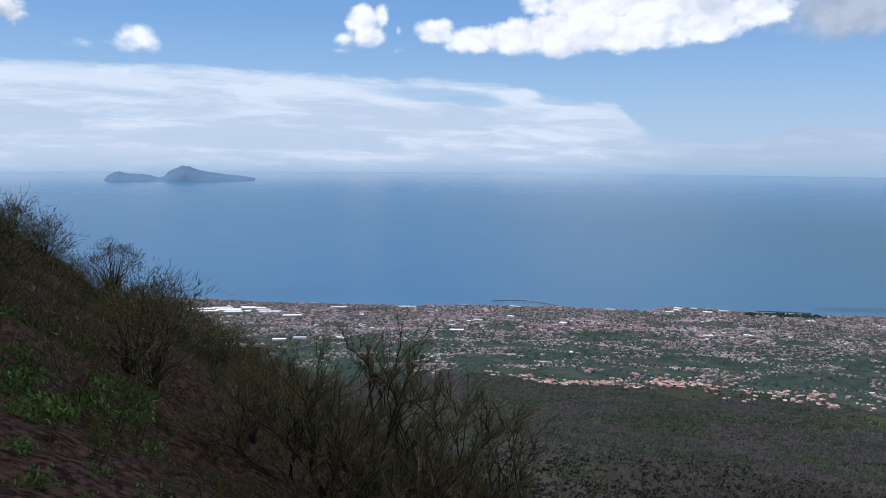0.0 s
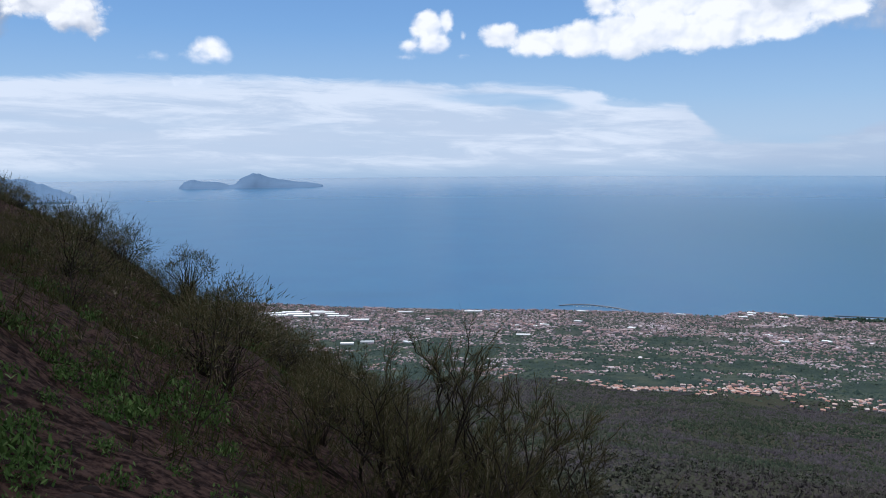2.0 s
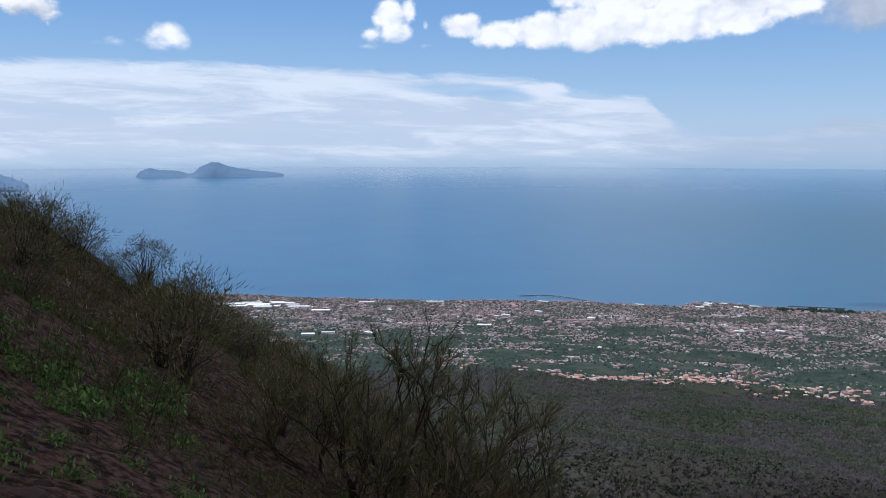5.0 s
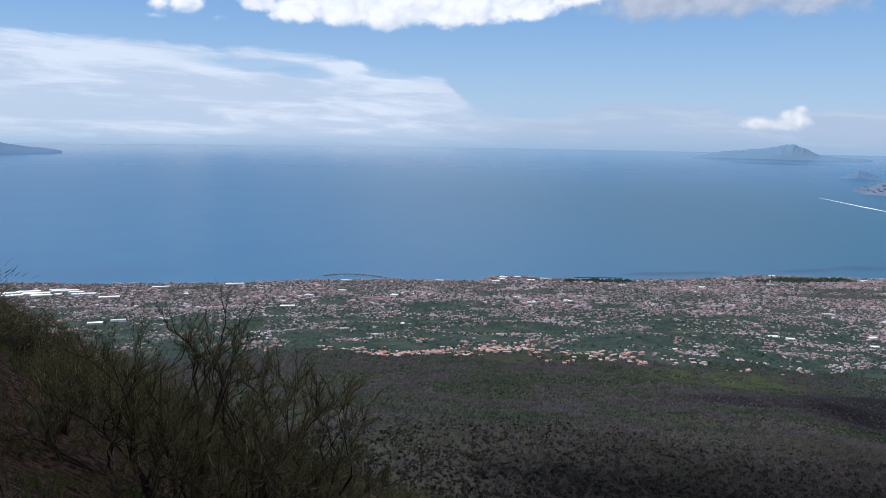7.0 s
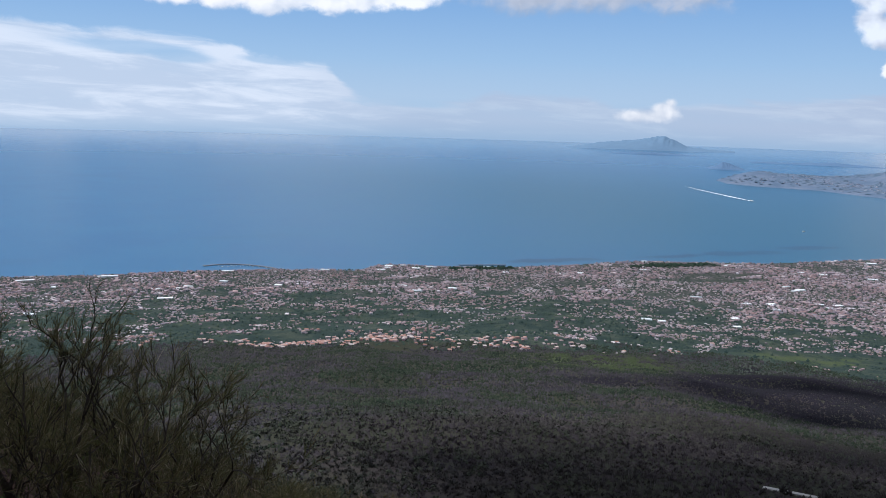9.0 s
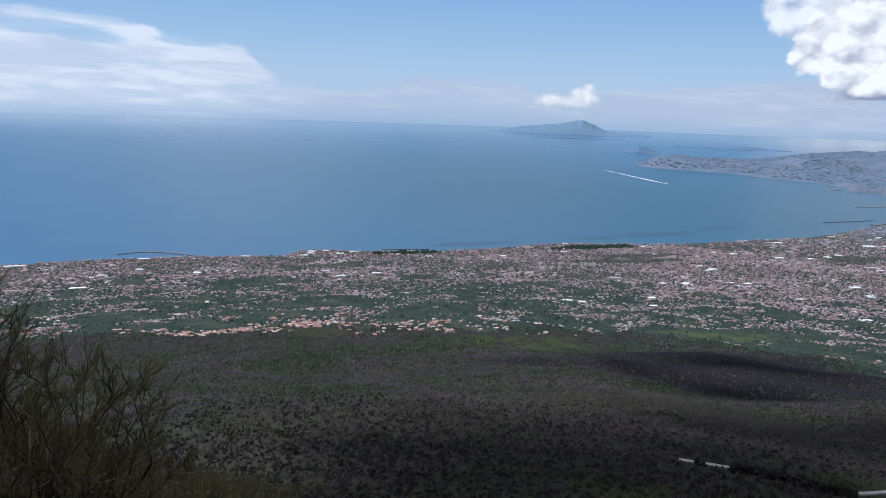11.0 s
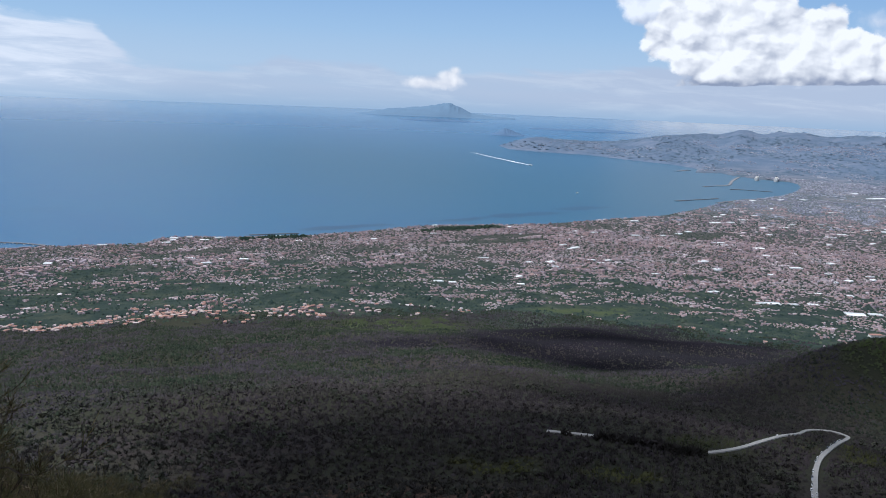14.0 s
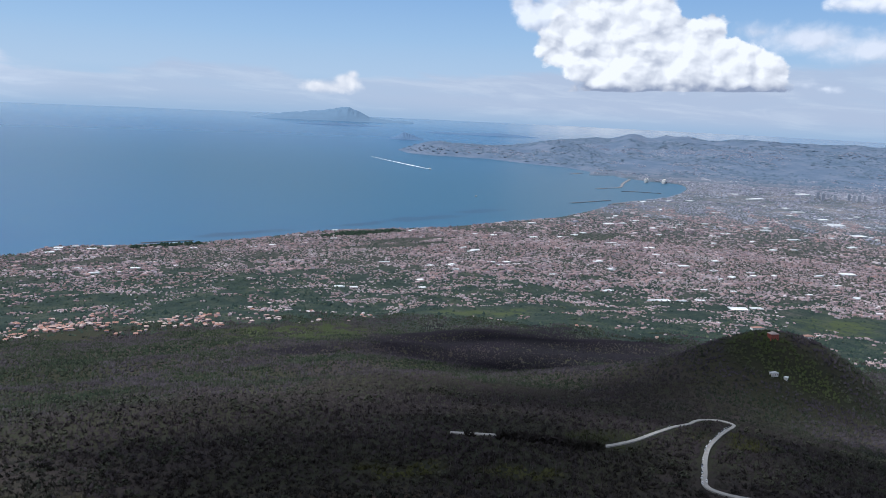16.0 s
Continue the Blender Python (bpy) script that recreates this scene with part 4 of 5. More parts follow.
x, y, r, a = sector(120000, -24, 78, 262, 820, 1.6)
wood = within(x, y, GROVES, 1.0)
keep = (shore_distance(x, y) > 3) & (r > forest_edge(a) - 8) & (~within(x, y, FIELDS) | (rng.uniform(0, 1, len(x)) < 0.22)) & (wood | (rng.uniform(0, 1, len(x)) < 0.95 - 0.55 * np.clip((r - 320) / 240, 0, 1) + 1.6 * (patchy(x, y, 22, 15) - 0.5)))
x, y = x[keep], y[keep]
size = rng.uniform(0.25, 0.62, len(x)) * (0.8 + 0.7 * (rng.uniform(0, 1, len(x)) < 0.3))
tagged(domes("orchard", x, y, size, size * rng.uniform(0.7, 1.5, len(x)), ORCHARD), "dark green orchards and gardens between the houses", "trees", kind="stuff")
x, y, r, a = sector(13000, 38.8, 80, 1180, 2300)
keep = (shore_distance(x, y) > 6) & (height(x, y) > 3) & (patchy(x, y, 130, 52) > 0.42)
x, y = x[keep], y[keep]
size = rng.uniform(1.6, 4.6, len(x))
tagged(domes("far_wood", x, y, size, size * rng.uniform(0.25, 0.55, len(x)), FAR_WOOD), "woods tinted with blue haze on the hills round the bay", "trees", kind="stuff")
x, y, r, a = sector(60000, -10, 60, 300, 700)
keep = within(x, y, GROVES[:1] + GROVES[2:3], 0.8) & (shore_distance(x, y) > 3)
x, y = x[keep][:1500], y[keep][:1500]
size = rng.uniform(0.8, 1.5, len(x))
tagged(clumps("pine_grove", x, y, size, size * 0.9, PINE), "dark pine groves standing by the shore", "trees", kind="stuff")


# ---- things built of parts ----
def part(name, me, parent, label="", m=None):
    """Links a mesh as one part under a thing or a part."""
    ob = new(name, me)
    ob.parent = parent
    if m is not None:
        ob.matrix_basis = m
    return tagged(ob, label)


def box_mesh(name, w, d, h, mat, bevel=0.0, base=0.0, top=1.0):
    """A block standing on z = base; top: how far its top draws in."""
    bm = bmesh.new()
    bmesh.ops.create_cube(bm, size=1.0)
    for v in bm.verts:
        k = top if v.co.z > 0 else 1.0
        v.co = Vector((v.co.x * w * k, v.co.y * d * k, (v.co.z + 0.5) * h + base))
    if bevel:
        bmesh.ops.bevel(bm, geom=bm.edges[:], offset=bevel, segments=1, affect="EDGES")
    me = bpy.data.meshes.new(name)
    bm.to_mesh(me)
    bm.free()
    me.materials.append(mat)
    return me


def roof_mesh(name, w, d, rise, mat, base, over=0.08, ridge_len=0.5):
    """A hipped roof with eaves that stand out and a soffit."""
    a, b = w / 2 + over, d / 2 + over
    v = [(-a, -b, base), (a, -b, base), (a, b, base), (-a, b, base), (0, -b * ridge_len, base + rise), (0, b * ridge_len, base + rise),
         (-a, -b, base - 0.05), (a, -b, base - 0.05), (a, b, base - 0.05), (-a, b, base - 0.05)]
    f = [(0, 1, 4), (1, 2, 5, 4), (2, 3, 5), (3, 0, 4, 5), (6, 7, 1, 0), (7, 8, 2, 1), (8, 9, 3, 2), (9, 6, 0, 3), (9, 8, 7, 6)]
    me = bpy.data.meshes.new(name)
    me.from_pydata(v, [], f)
    me.materials.append(mat)
    return me


def house_thing(name, w, d, h, rise, wall, roof, label, m, group="", windows=0, chimney=False):
    top = new(name)
    top.matrix_basis = m
    tagged(top, label, "house", group)
    part("wall", box_mesh("wall", w, d, h + 0.6, wall, 0.0, -0.6), top)
    tiles = part("roof", roof_mesh("roof", w, d, rise, roof, h), top)
    if chimney:
        part("chimney", box_mesh("chimney", 0.1, 0.1, rise + 0.12, wall, 0.0, h), top, m=pose(w * 0.22, d * 0.2, 0))
    for k in range(windows):
        for sgn in (-1, 1):
            for z in np.arange(0.12, h - 0.15, 0.32):
                part("window", box_mesh("window", 0.16, 0.03, 0.17, GLASS_DARK), top, m=pose(w * ((k + 0.5) / windows - 0.5), sgn * (d / 2 + 0.006), z))
    return top


kinds = []
for k in range(7):
    w, d, h = 0.75 + 0.09 * k, 1.0 + 0.13 * ((k * 3) % 7), 0.5 + 0.1 * (k % 3)
    rise = (0.22, 0.05, 0.26, 0.18, 0.05, 0.24, 0.2)[k]
    kinds.append(house_thing("house", w, d, h, rise, WALL_EACH, ROOF_EACH if rise > 0.1 else ROOF_EACH, "small cream or rose villa among gardens" if rise > 0.1 else "small flat-roofed house among gardens", pose(0, 0, 0), "villas above the town", chimney=k % 2 == 0))
for k, (hx, hy) in enumerate(villas):
    at = pose(hx, hy, float(height(hx, hy)), 0, 0, 30 * float(lumps(hx, hy, 150, 14)) + (90 if k % 3 == 0 else 0) + rng.normal(0, 6))
    if k < 7:
        kinds[k].matrix_basis = at
    else:
        copy_thing(kinds[k % 7], at)

# long white sheds and greenhouses: x, y, width, depth, height, turn
SHEDS = [(-141, 520, 16, 5, 1.0, 4), (-160, 524, 18, 5, 1.0, 6), (-126, 527, 16, 4, 0.9, 3), (-112, 512, 14, 4, 0.9, 5), (-95, 498, 12, 4, 0.8, 6), (-136, 512, 12, 4, 0.9, 2), (-147, 526, 14, 4, 1.2, 4), (-131, 531, 10, 3, 1.0, 4), (-153, 515, 12, 4, 1.0, 8), (-118, 520, 9, 3, 0.9, 2), (-24, 534, 12, 2.5, 1.0, 2), (-70, 530, 10, 2.5, 0.9, 3), (-84, 404, 7, 3, 0.8, 5), (-74, 407, 7, 2.5, 0.8, 5),
         (161, 540, 9, 4, 1.2, -20), (172, 541, 7, 3, 1.0, -20), (189, 531, 9, 3, 1.1, -10), (229, 525, 15, 2, 0.8, -8), (145, 455, 8, 3, 0.8, -10), (146, 431, 9, 3, 0.8, -12), (8, 440, 13, 2.5, 0.8, 0),
         (158, 533, 6, 3, 1.0, 10), (227, 321, 8, 3.2, 0.7, -25), (233, 317, 6, 2.4, 0.6, -25), (355, 217, 12, 4, 0.7, -35), (364, 212, 9, 3, 0.6, -35), (378, 209, 8, 3, 0.6, -40), (379, 188, 15, 6, 0.7, -40), (390, 184, 10, 4, 0.6, -40),
         (610, 438, 16, 6, 1.2, -15), (626, 433, 10, 5, 1.1, -15), (533, 342, 12, 5, 1.0, -25), (986, 482, 28, 10, 1.5, -20), (830, 320, 24, 9, 1.4, -30), (772, 277, 22, 8, 1.2, -30), (1118, 482, 28, 10, 1.6, -20), (572, 209, 16, 6, 1.0, -45),
         (860, 345, 18, 7, 1.3, -30), (268, 305, 6, 2.5, 0.6, -20), (375, 306, 8, 3, 0.7, -25), (492, 287, 12, 4, 0.9, -30), (690, 300, 16, 5, 1.1, -30), (900, 390, 22, 7, 1.3, -25), (375, 359, 8, 3, 0.8, -20), (720, 340, 14, 6, 1.2, -25)]
for k in range(190):
    a, r = radians(rng.uniform(-14, 76) if k < 110 else rng.uniform(44, 76)), rng.uniform(380, 1080) if k < 110 else rng.uniform(480, 1150)
    px, py = r * math.sin(a), r * math.cos(a)
    if shore_distance(px, py) > 6 and (r > 470 or rng.uniform() < 0.5):
        SHEDS.append((px, py, rng.uniform(2.5, 5.5) * (0.6 + r / 700), rng.uniform(1.4, 3.0) * (0.6 + r / 700), rng.uniform(0.4, 0.8), rng.uniform(-40, 10)))
for k, (sx_, sy_, w, d, h, turn) in enumerate(SHEDS):
    w, h = (w * 0.62, h * 0.7) if 14 <= k < 45 else (w, h)
    shed = new("shed")
    shed.matrix_basis = pose(sx_, sy_, float(height(sx_, sy_)), 0, 0, turn)
    tagged(shed, "long low shed with a white sheeted roof", "shed", "white sheds on the plain")
    part("wall", box_mesh("wall", w, d, h + 0.8, WHITE_ROOF, 0.0, -0.8), shed)
    bays = 2 if d > 3.5 else 1
    for k in range(bays):
        part("roof", roof_mesh("roof", d / bays - 0.2, w - 0.2, 0.22 * h, WHITE_ROOF, h, 0.08, 0.98), shed, m=pose(0, (k + 0.5) * d / bays - d / 2, 0, 0, 0, 90))

# the observatory on its knoll and the houses near it
def ground_pose(px, py, turn=0.0):
    return pose(px, py, float(height(px, py)), 0, 0, turn)


house_thing("observatory", 1.8, 1.2, 1.1, 0.35, RED_WALL, ROOF_EACH, "dark red plastered observatory with tiled roof on a wooded knoll", ground_pose(153.2, 68.2, -28), windows=4)
house_thing("villa", 1.8, 1.0, 0.8, 0.2, WHITE_WALL, ROOF_EACH, "pale villa with tiled roof half hidden by trees", ground_pose(166, 66.5, -30), windows=3)
house_thing("house", 1.5, 0.8, 0.55, 0.15, WHITE_WALL, WHITE_ROOF, "white house on the flank of the knoll", ground_pose(143.6, 62.9, -25), windows=3)
house_thing("house", 0.9, 0.6, 0.4, 0.12, WHITE_WALL, WHITE_ROOF, "small white outbuilding beside a white house", ground_pose(145.2, 61.2, 10), windows=1)
house_thing("hotel", 5.0, 2.0, 1.3, 0.2, WHITE_WALL, ROOF_EACH, "long cream hotel building behind the knoll", ground_pose(316, 148, -30), windows=6)

# ---- parked cars along the road ----
def car_thing(m):
    top = new("car")
    top.matrix_basis = m
    part("body", box_mesh("body", 0.44, 0.18, 0.08, CAR_PAINT, 0.015, 0.03), top)
    cabin = part("cabin", box_mesh("cabin", 0.26, 0.165, 0.065, GLASS_DARK, 0.01, 0.11, 0.8), top)
    part("roof", box_mesh("roof", 0.19, 0.13, 0.008, CAR_PAINT, 0.002, 0.175), cabin)
    for wx in (-0.14, 0.14):
        for wy in (-0.085, 0.085):
            bm = bmesh.new()
            bmesh.ops.create_cone(bm, cap_ends=True, segments=10, radius1=0.033, radius2=0.033, depth=0.025, matrix=pose(0, 0, 0, 90))
            me = bpy.data.meshes.new("wheel")
            bm.to_mesh(me)
            bm.free()
            me.materials.append(RUBBER)
            part("wheel", me, top, m=pose(wx, wy, 0.033))
    return tagged(top, "small car parked along the edge of the road", "car", "cars parked on the road")


def beside(k, off):
    """A pose on the road's edge at the k-th step of its line."""
    d = road_line[k + 1] - road_line[k - 1]
    d /= np.linalg.norm(d)
    p = road_line[k] + off * np.array([-d[1], d[0]])
    z = max(float(height(*(road_line[k] + s * 0.36 * np.array([-d[1], d[0]])))) for s in (-1, 1)) + 0.145
    return pose(p[0], p[1], z, 0, 0, math.degrees(math.atan2(d[1], d[0])))


first = None
for k, off in ((108, -0.24), (111, -0.24), (113, -0.24), (116, -0.24), (119, -0.24), (122, -0.24), (126, -0.24), (130, -0.24), (133, -0.24), (142, -0.24), (147, -0.24), (149, -0.24), (153, -0.24), (156, -0.24), (158, 0.2), (160, -0.24), (61, 0.12)):
    if first is None:
        first = car_thing(beside(k, off))
    else:
        copy_thing(first, beside(k, off))

# ---- harbours and vessels ----
def mole(line, wide, label):
    return tagged(ribbon("mole", spline(line, 6), wide, CONCRETE, 0.5, 2.0), label, "breakwater")


mole([(36, 573), (48, 577), (60, 575), (74, 565), (84, 553)], 1.9, "curved grey stone breakwater sheltering a small harbour")
mole([(713, 565), (745, 564), (785, 563)], 3.0, "long low breakwater off the port")
mole([(748, 536), (775, 540), (812, 534)], 5.0, "pale quay running out from the shore")
mole([(880, 655), (905, 655), (935, 656), (990, 690), (1060, 727)], 4.0, "grey breakwater at the mouth of the port")
mole([(890, 622), (905, 610), (924, 583)], 3.5, "short grey pier inside the port")
mole([(1030, 822), (1049, 826), (1075, 830)], 5.0, "low rocky mole below the headland")
mole([(215, 541), (232, 538), (250, 534)], 1.6, "low pale breakwater along the shore")


def vessel(px, py, length, turn, label, wake=0.0, tall=0.12):
    top = new("ship")
    top.matrix_basis = pose(px, py, 0, 0, 0, turn)
    tagged(top, label, "ship")
    bm = bmesh.new()
    bmesh.ops.create_cube(bm, size=1.0)
    bmesh.ops.subdivide_edges(bm, edges=bm.edges[:], cuts=2, use_grid_fill=True)
    for v in bm.verts:
        k = 1 - max(0.0, v.co.x * 2 - 0.3) ** 2 * 1.2
        v.co = Vector((v.co.x * length, v.co.y * length * 0.2 * max(k, 0.05) * (1.0 if v.co.z > 0 else 0.7), (v.co.z + 0.4) * length * tall))
    me = bpy.data.meshes.new("hull")
    bm.to_mesh(me)
    bm.free()
    me.materials.append(WHITE_WALL)
    part("hull", me, top)
    part("deckhouse", box_mesh("deckhouse", length * 0.5, length * 0.14, length * tall * 0.7, WHITE_WALL, length * 0.01, length * tall * 0.58), top, m=pose(-length * 0.1, 0, 0))
    part("funnel", box_mesh("funnel", length * 0.06, length * 0.05, length * tall * 0.5, GLASS_DARK, 0.0, length * tall * 1.2, 0.8), top, m=pose(-length * 0.22, 0, 0))
    if wake:
        s = np.linspace(0, 1, 24)
        mid = np.stack([-length * 0.45 - wake * s, 0.03 * wake * s ** 2], -1)
        half = np.where(s < 0.1, length * 0.16, 0.012 * wake * (1 - 0.9 * s) + 0.25) * (1 + 0.25 * np.sin(31 * s))
        v = np.concatenate([np.column_stack([mid[:, 0], mid[:, 1] - half, 0 * s + 0.15]), np.column_stack([mid[:, 0], mid[:, 1] + half, 0 * s + 0.15])])
        i = np.arange(23)
        part("wake", mesh_from("wake", v, np.stack([i, i + 1, i + 25, i + 24], -1), [FOAM]), top, "white foaming wake")
    return top


vessel(845, 955, 9, -104, "white fast ferry drawing a long wake", 260)
vessel(652, 655, 6, 20, "small dark cargo ship at anchor")
vessel(-958, 2066, 10, 200, "tiny white ferry with a wake", 60)
vessel(1050, 690, 22, 25, "white cruise ship moored in the port", 0, 0.2)
vessel(1064, 668, 24, 25, "white cruise ship moored in the port", 0, 0.2)

# small boats in the harbour behind the curved breakwater
for k in range(16):
    vessel(46 + 2.1 * k + rng.uniform(-0.6, 0.6), 571.5 - 0.045 * (k - 3) ** 2 * 1.6 + rng.uniform(-1.0, 1.0) - (3 if k % 2 else 0), rng.uniform(1.2, 1.9), rng.uniform(0, 180), "small white boat moored in the harbour", 0, 0.25)

# ---- tower blocks ----
for k, (ta, tr, th) in enumerate([(67.3, 1150, 9), (67.6, 1180, 11), (67.9, 1160, 12), (68.2, 1200, 8), (68.6, 1170, 10), (69.4, 1190, 11), (69.7, 1165, 12.5), (70.0, 1180, 12), (70.3, 1200, 9), (71.1, 1170, 10), (71.4, 1190, 11), (71.7, 1160, 8), (72.0, 1180, 10)]):
    px, py = tr * math.sin(radians(ta)), tr * math.cos(radians(ta))
    tower = new("tower_block")
    tower.matrix_basis = ground_pose(px, py, 20 + 7 * (k % 3))
    tagged(tower, "high-rise office tower in the city, haze-tinted blue-grey", "tower", "cluster of office towers")
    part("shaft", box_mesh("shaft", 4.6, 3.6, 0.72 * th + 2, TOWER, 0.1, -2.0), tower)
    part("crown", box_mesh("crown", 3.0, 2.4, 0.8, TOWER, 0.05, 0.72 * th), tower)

# ---- shrubs on the near slope ----
def prisms(a, b, ra, rb):
    """Three-sided tapered rods from a to b."""
    d = b - a
    d /= np.linalg.norm(d, axis=1)[:, None] + 1e-9
    ref = np.where(np.abs(d[:, 2:3]) > 0.9, np.array([[1.0, 0, 0]]), np.array([[0, 0, 1.0]]))
    u = np.cross(d, ref)
    u /= np.linalg.norm(u, axis=1)[:, None] + 1e-9
    w = np.cross(d, u)
    vs = []
    for p, r in ((a, ra), (b, rb)):
        for k in range(3):
            t = 2 * np.pi * k / 3
            vs.append(p + r[:, None] * (np.cos(t) * u + np.sin(t) * w))
    v = np.stack(vs, 1)
    f = np.array([[0, 1, 4, 3], [1, 2, 5, 4], [2, 0, 3, 5]])
    return v.reshape(-1, 3), (f[None] + 6 * np.arange(len(a))[:, None, None]).reshape(-1, 4)


def grow(seed, stems, spread, levels, twigs, twig_len, twig_wide, stem_rad, lean, steps=4, fine=True, upward=0.13):
    """A broom shrub of unit height: sinuous forked stems and fine swept twigs. Gives its trunk mesh and its crown mesh."""
    g = np.random.RandomState(seed)
    seg, tips = [], []

    def unit(v):
        return v / (np.linalg.norm(v) + 1e-9)

    def limb(p, d, length, rad, level):
        for k in range(steps):
            d = unit(d + g.normal(0, 0.27 if fine else 0.20, 3) + np.array([lean * 0.22, 0, upward]))
            q = p + d * length / steps
            r2 = rad * (0.92 if fine else 0.86)
            seg.append((p, q, rad, r2))
            if level >= levels - 1:
                tips.append((q, d))
            p, rad = q, r2
            if level < levels and k >= 1 and k < steps - 1 and g.uniform() < 0.75:
                side = unit(g.normal(0, 1, 3) * np.array([1, 1, 0.35]))
                limb(p, unit(d * 0.8 + side * g.uniform(0.5, 0.9)), length * g.uniform(0.45, 0.7), rad * 0.62, level + 1)
        if level < levels:
            for _ in range(2):
                side = unit(g.normal(0, 1, 3) * np.array([1, 1, 0.35]))
                limb(p, unit(d + side * g.uniform(0.3, 0.6)), length * g.uniform(0.55, 0.8), rad * 0.75, level + 1)

    for k in range(stems):
        a = 2 * np.pi * (k + g.uniform(-0.3, 0.3)) / stems
        d = unit(np.array([math.cos(a) * spread, math.sin(a) * spread, g.uniform(0.8, 1.2)]))
        limb(np.array([0.05 * math.cos(a), 0.05 * math.sin(a), -0.12]), d, 0.5 * g.uniform(0.8, 1.1), stem_rad * g.uniform(0.6, 1.0), 0)
    v, f = prisms(np.array([s[0] for s in seg]), np.array([s[1] for s in seg]), np.array([s[2] for s in seg]), np.array([s[3] for s in seg]))
    bark_v, bark_f = v, f
    P, D = np.repeat(np.array([t[0] for t in tips]), twigs, 0), np.repeat(np.array([t[1] for t in tips]), twigs, 0)
    n = len(P)
    out = D + g.normal(0, 0.34 if fine else 0.55, (n, 3)) + np.array([lean, 0, 0.2])
    out /= np.linalg.norm(out, axis=1)[:, None]
    L = twig_len * g.uniform(0.4, 1.3, n)[:, None]
    side = np.cross(out, g.normal(0, 1, (n, 3)))
    side /= np.linalg.norm(side, axis=1)[:, None] + 1e-9
    wide = twig_wide * g.uniform(0.6, 1.4, n)[:, None]
    if fine:
        bend = out + np.array([lean * 1.5, 0, 0.3])
        bend /= np.linalg.norm(bend, axis=1)[:, None]
        M = P + out * L * 0.55
        v = np.stack([P - side * wide, P + side * wide, M + side * wide * 0.8, M - side * wide * 0.8, M + bend * L * 0.45], 1).reshape(-1, 3)
        o = 5 * np.arange(n)[:, None]
        faces = [np.array([[0, 1, 2, 3]]) + o, np.array([[3, 2, 4]]) + o]
    else:
        v = np.stack([P - side * wide, P + side * wide, P + out * L], 1).reshape(-1, 3)
        faces = np.arange(3 * n).reshape(-1, 3)
    k = 1.0 / np.percentile(v[:, 2], 99.8)
    return mesh_from("trunk", bark_v * k, bark_f, [BARK]), mesh_from("crown", v * k, faces, [TWIG])


def bushy(seed, clumps_n, wide, low, blades, blade_len, blade_wide, stem_rad, spread=0.085):
    """A rounded shrub of unit height: bent limbs that end in tufts of fine leafy twigs. Gives its trunk mesh and its crown mesh."""
    g = np.random.RandomState(seed)
    a = g.uniform(0, 2 * np.pi, clumps_n)
    up = g.uniform(0.05, 1.0, clumps_n) ** 0.7
    q = np.sqrt(1 - (up * 0.98) ** 2) * g.uniform(0.65, 1.05, clumps_n)
    tip = np.stack([wide * q * np.cos(a) + 0.06, wide * q * np.sin(a), low + (0.94 - low) * up * g.uniform(0.8, 1.05, clumps_n)], -1)
    A, B, RA, RB = [], [], [], []
    for c in tip:
        p, steps = np.array([g.normal(0, 0.03), g.normal(0, 0.03), -0.1]), 5
        for k in range(steps):
            t = (k + 1) / steps
            n = np.array([c[0] * t ** 1.3, c[1] * t ** 1.3, c[2] * t ** 0.9]) + g.normal(0, 0.022, 3) * (k < steps - 1)
            A.append(p), B.append(n), RA.append(stem_rad * (1.05 - t + 0.2)), RB.append(stem_rad * (1.02 - t))
            p = n
    bark_v, bark_f = prisms(np.array(A), np.array(B), np.array(RA), np.array(RB))
    P = np.repeat(tip, blades, 0)
    off = g.normal(0, 1, (len(P), 3)) * np.array([spread, spread, spread * 0.72])
    out = off / spread * 0.5 + (P - np.array([0, 0, 0.15])) * 0.7 + g.normal(0, 0.5, P.shape) + np.array([0.12, 0, 0.35])
    out /= np.linalg.norm(out, axis=1)[:, None]
    side = np.cross(out, g.normal(0, 1, P.shape))
    side /= np.linalg.norm(side, axis=1)[:, None] + 1e-9
    L, w = blade_len * g.uniform(0.5, 1.4, (len(P), 1)), blade_wide * g.uniform(0.6, 1.4, (len(P), 1))
    v = np.stack([P + off - side * w, P + off + side * w, P + off + out * L], 1).reshape(-1, 3)
    return mesh_from("trunk", bark_v, bark_f, [BARK]), mesh_from("crown", v, np.arange(len(v)).reshape(-1, 3), [TWIG])


def slope_pose(azim, r, turn=0.0, size=1.0):
    px, py = r * math.sin(radians(azim)), r * math.cos(radians(azim))
    return pose(px, py, float(height(px, py)) - 0.05, 0, 0, turn) @ Matrix.Scale(size, 4)


def shrub(meshes, m, label, group):
    top = new("shrub")
    top.matrix_basis = m
    part("trunk", meshes[0], top)
    part("crown", meshes[1], top)
    return tagged(top, label, "shrub", group)


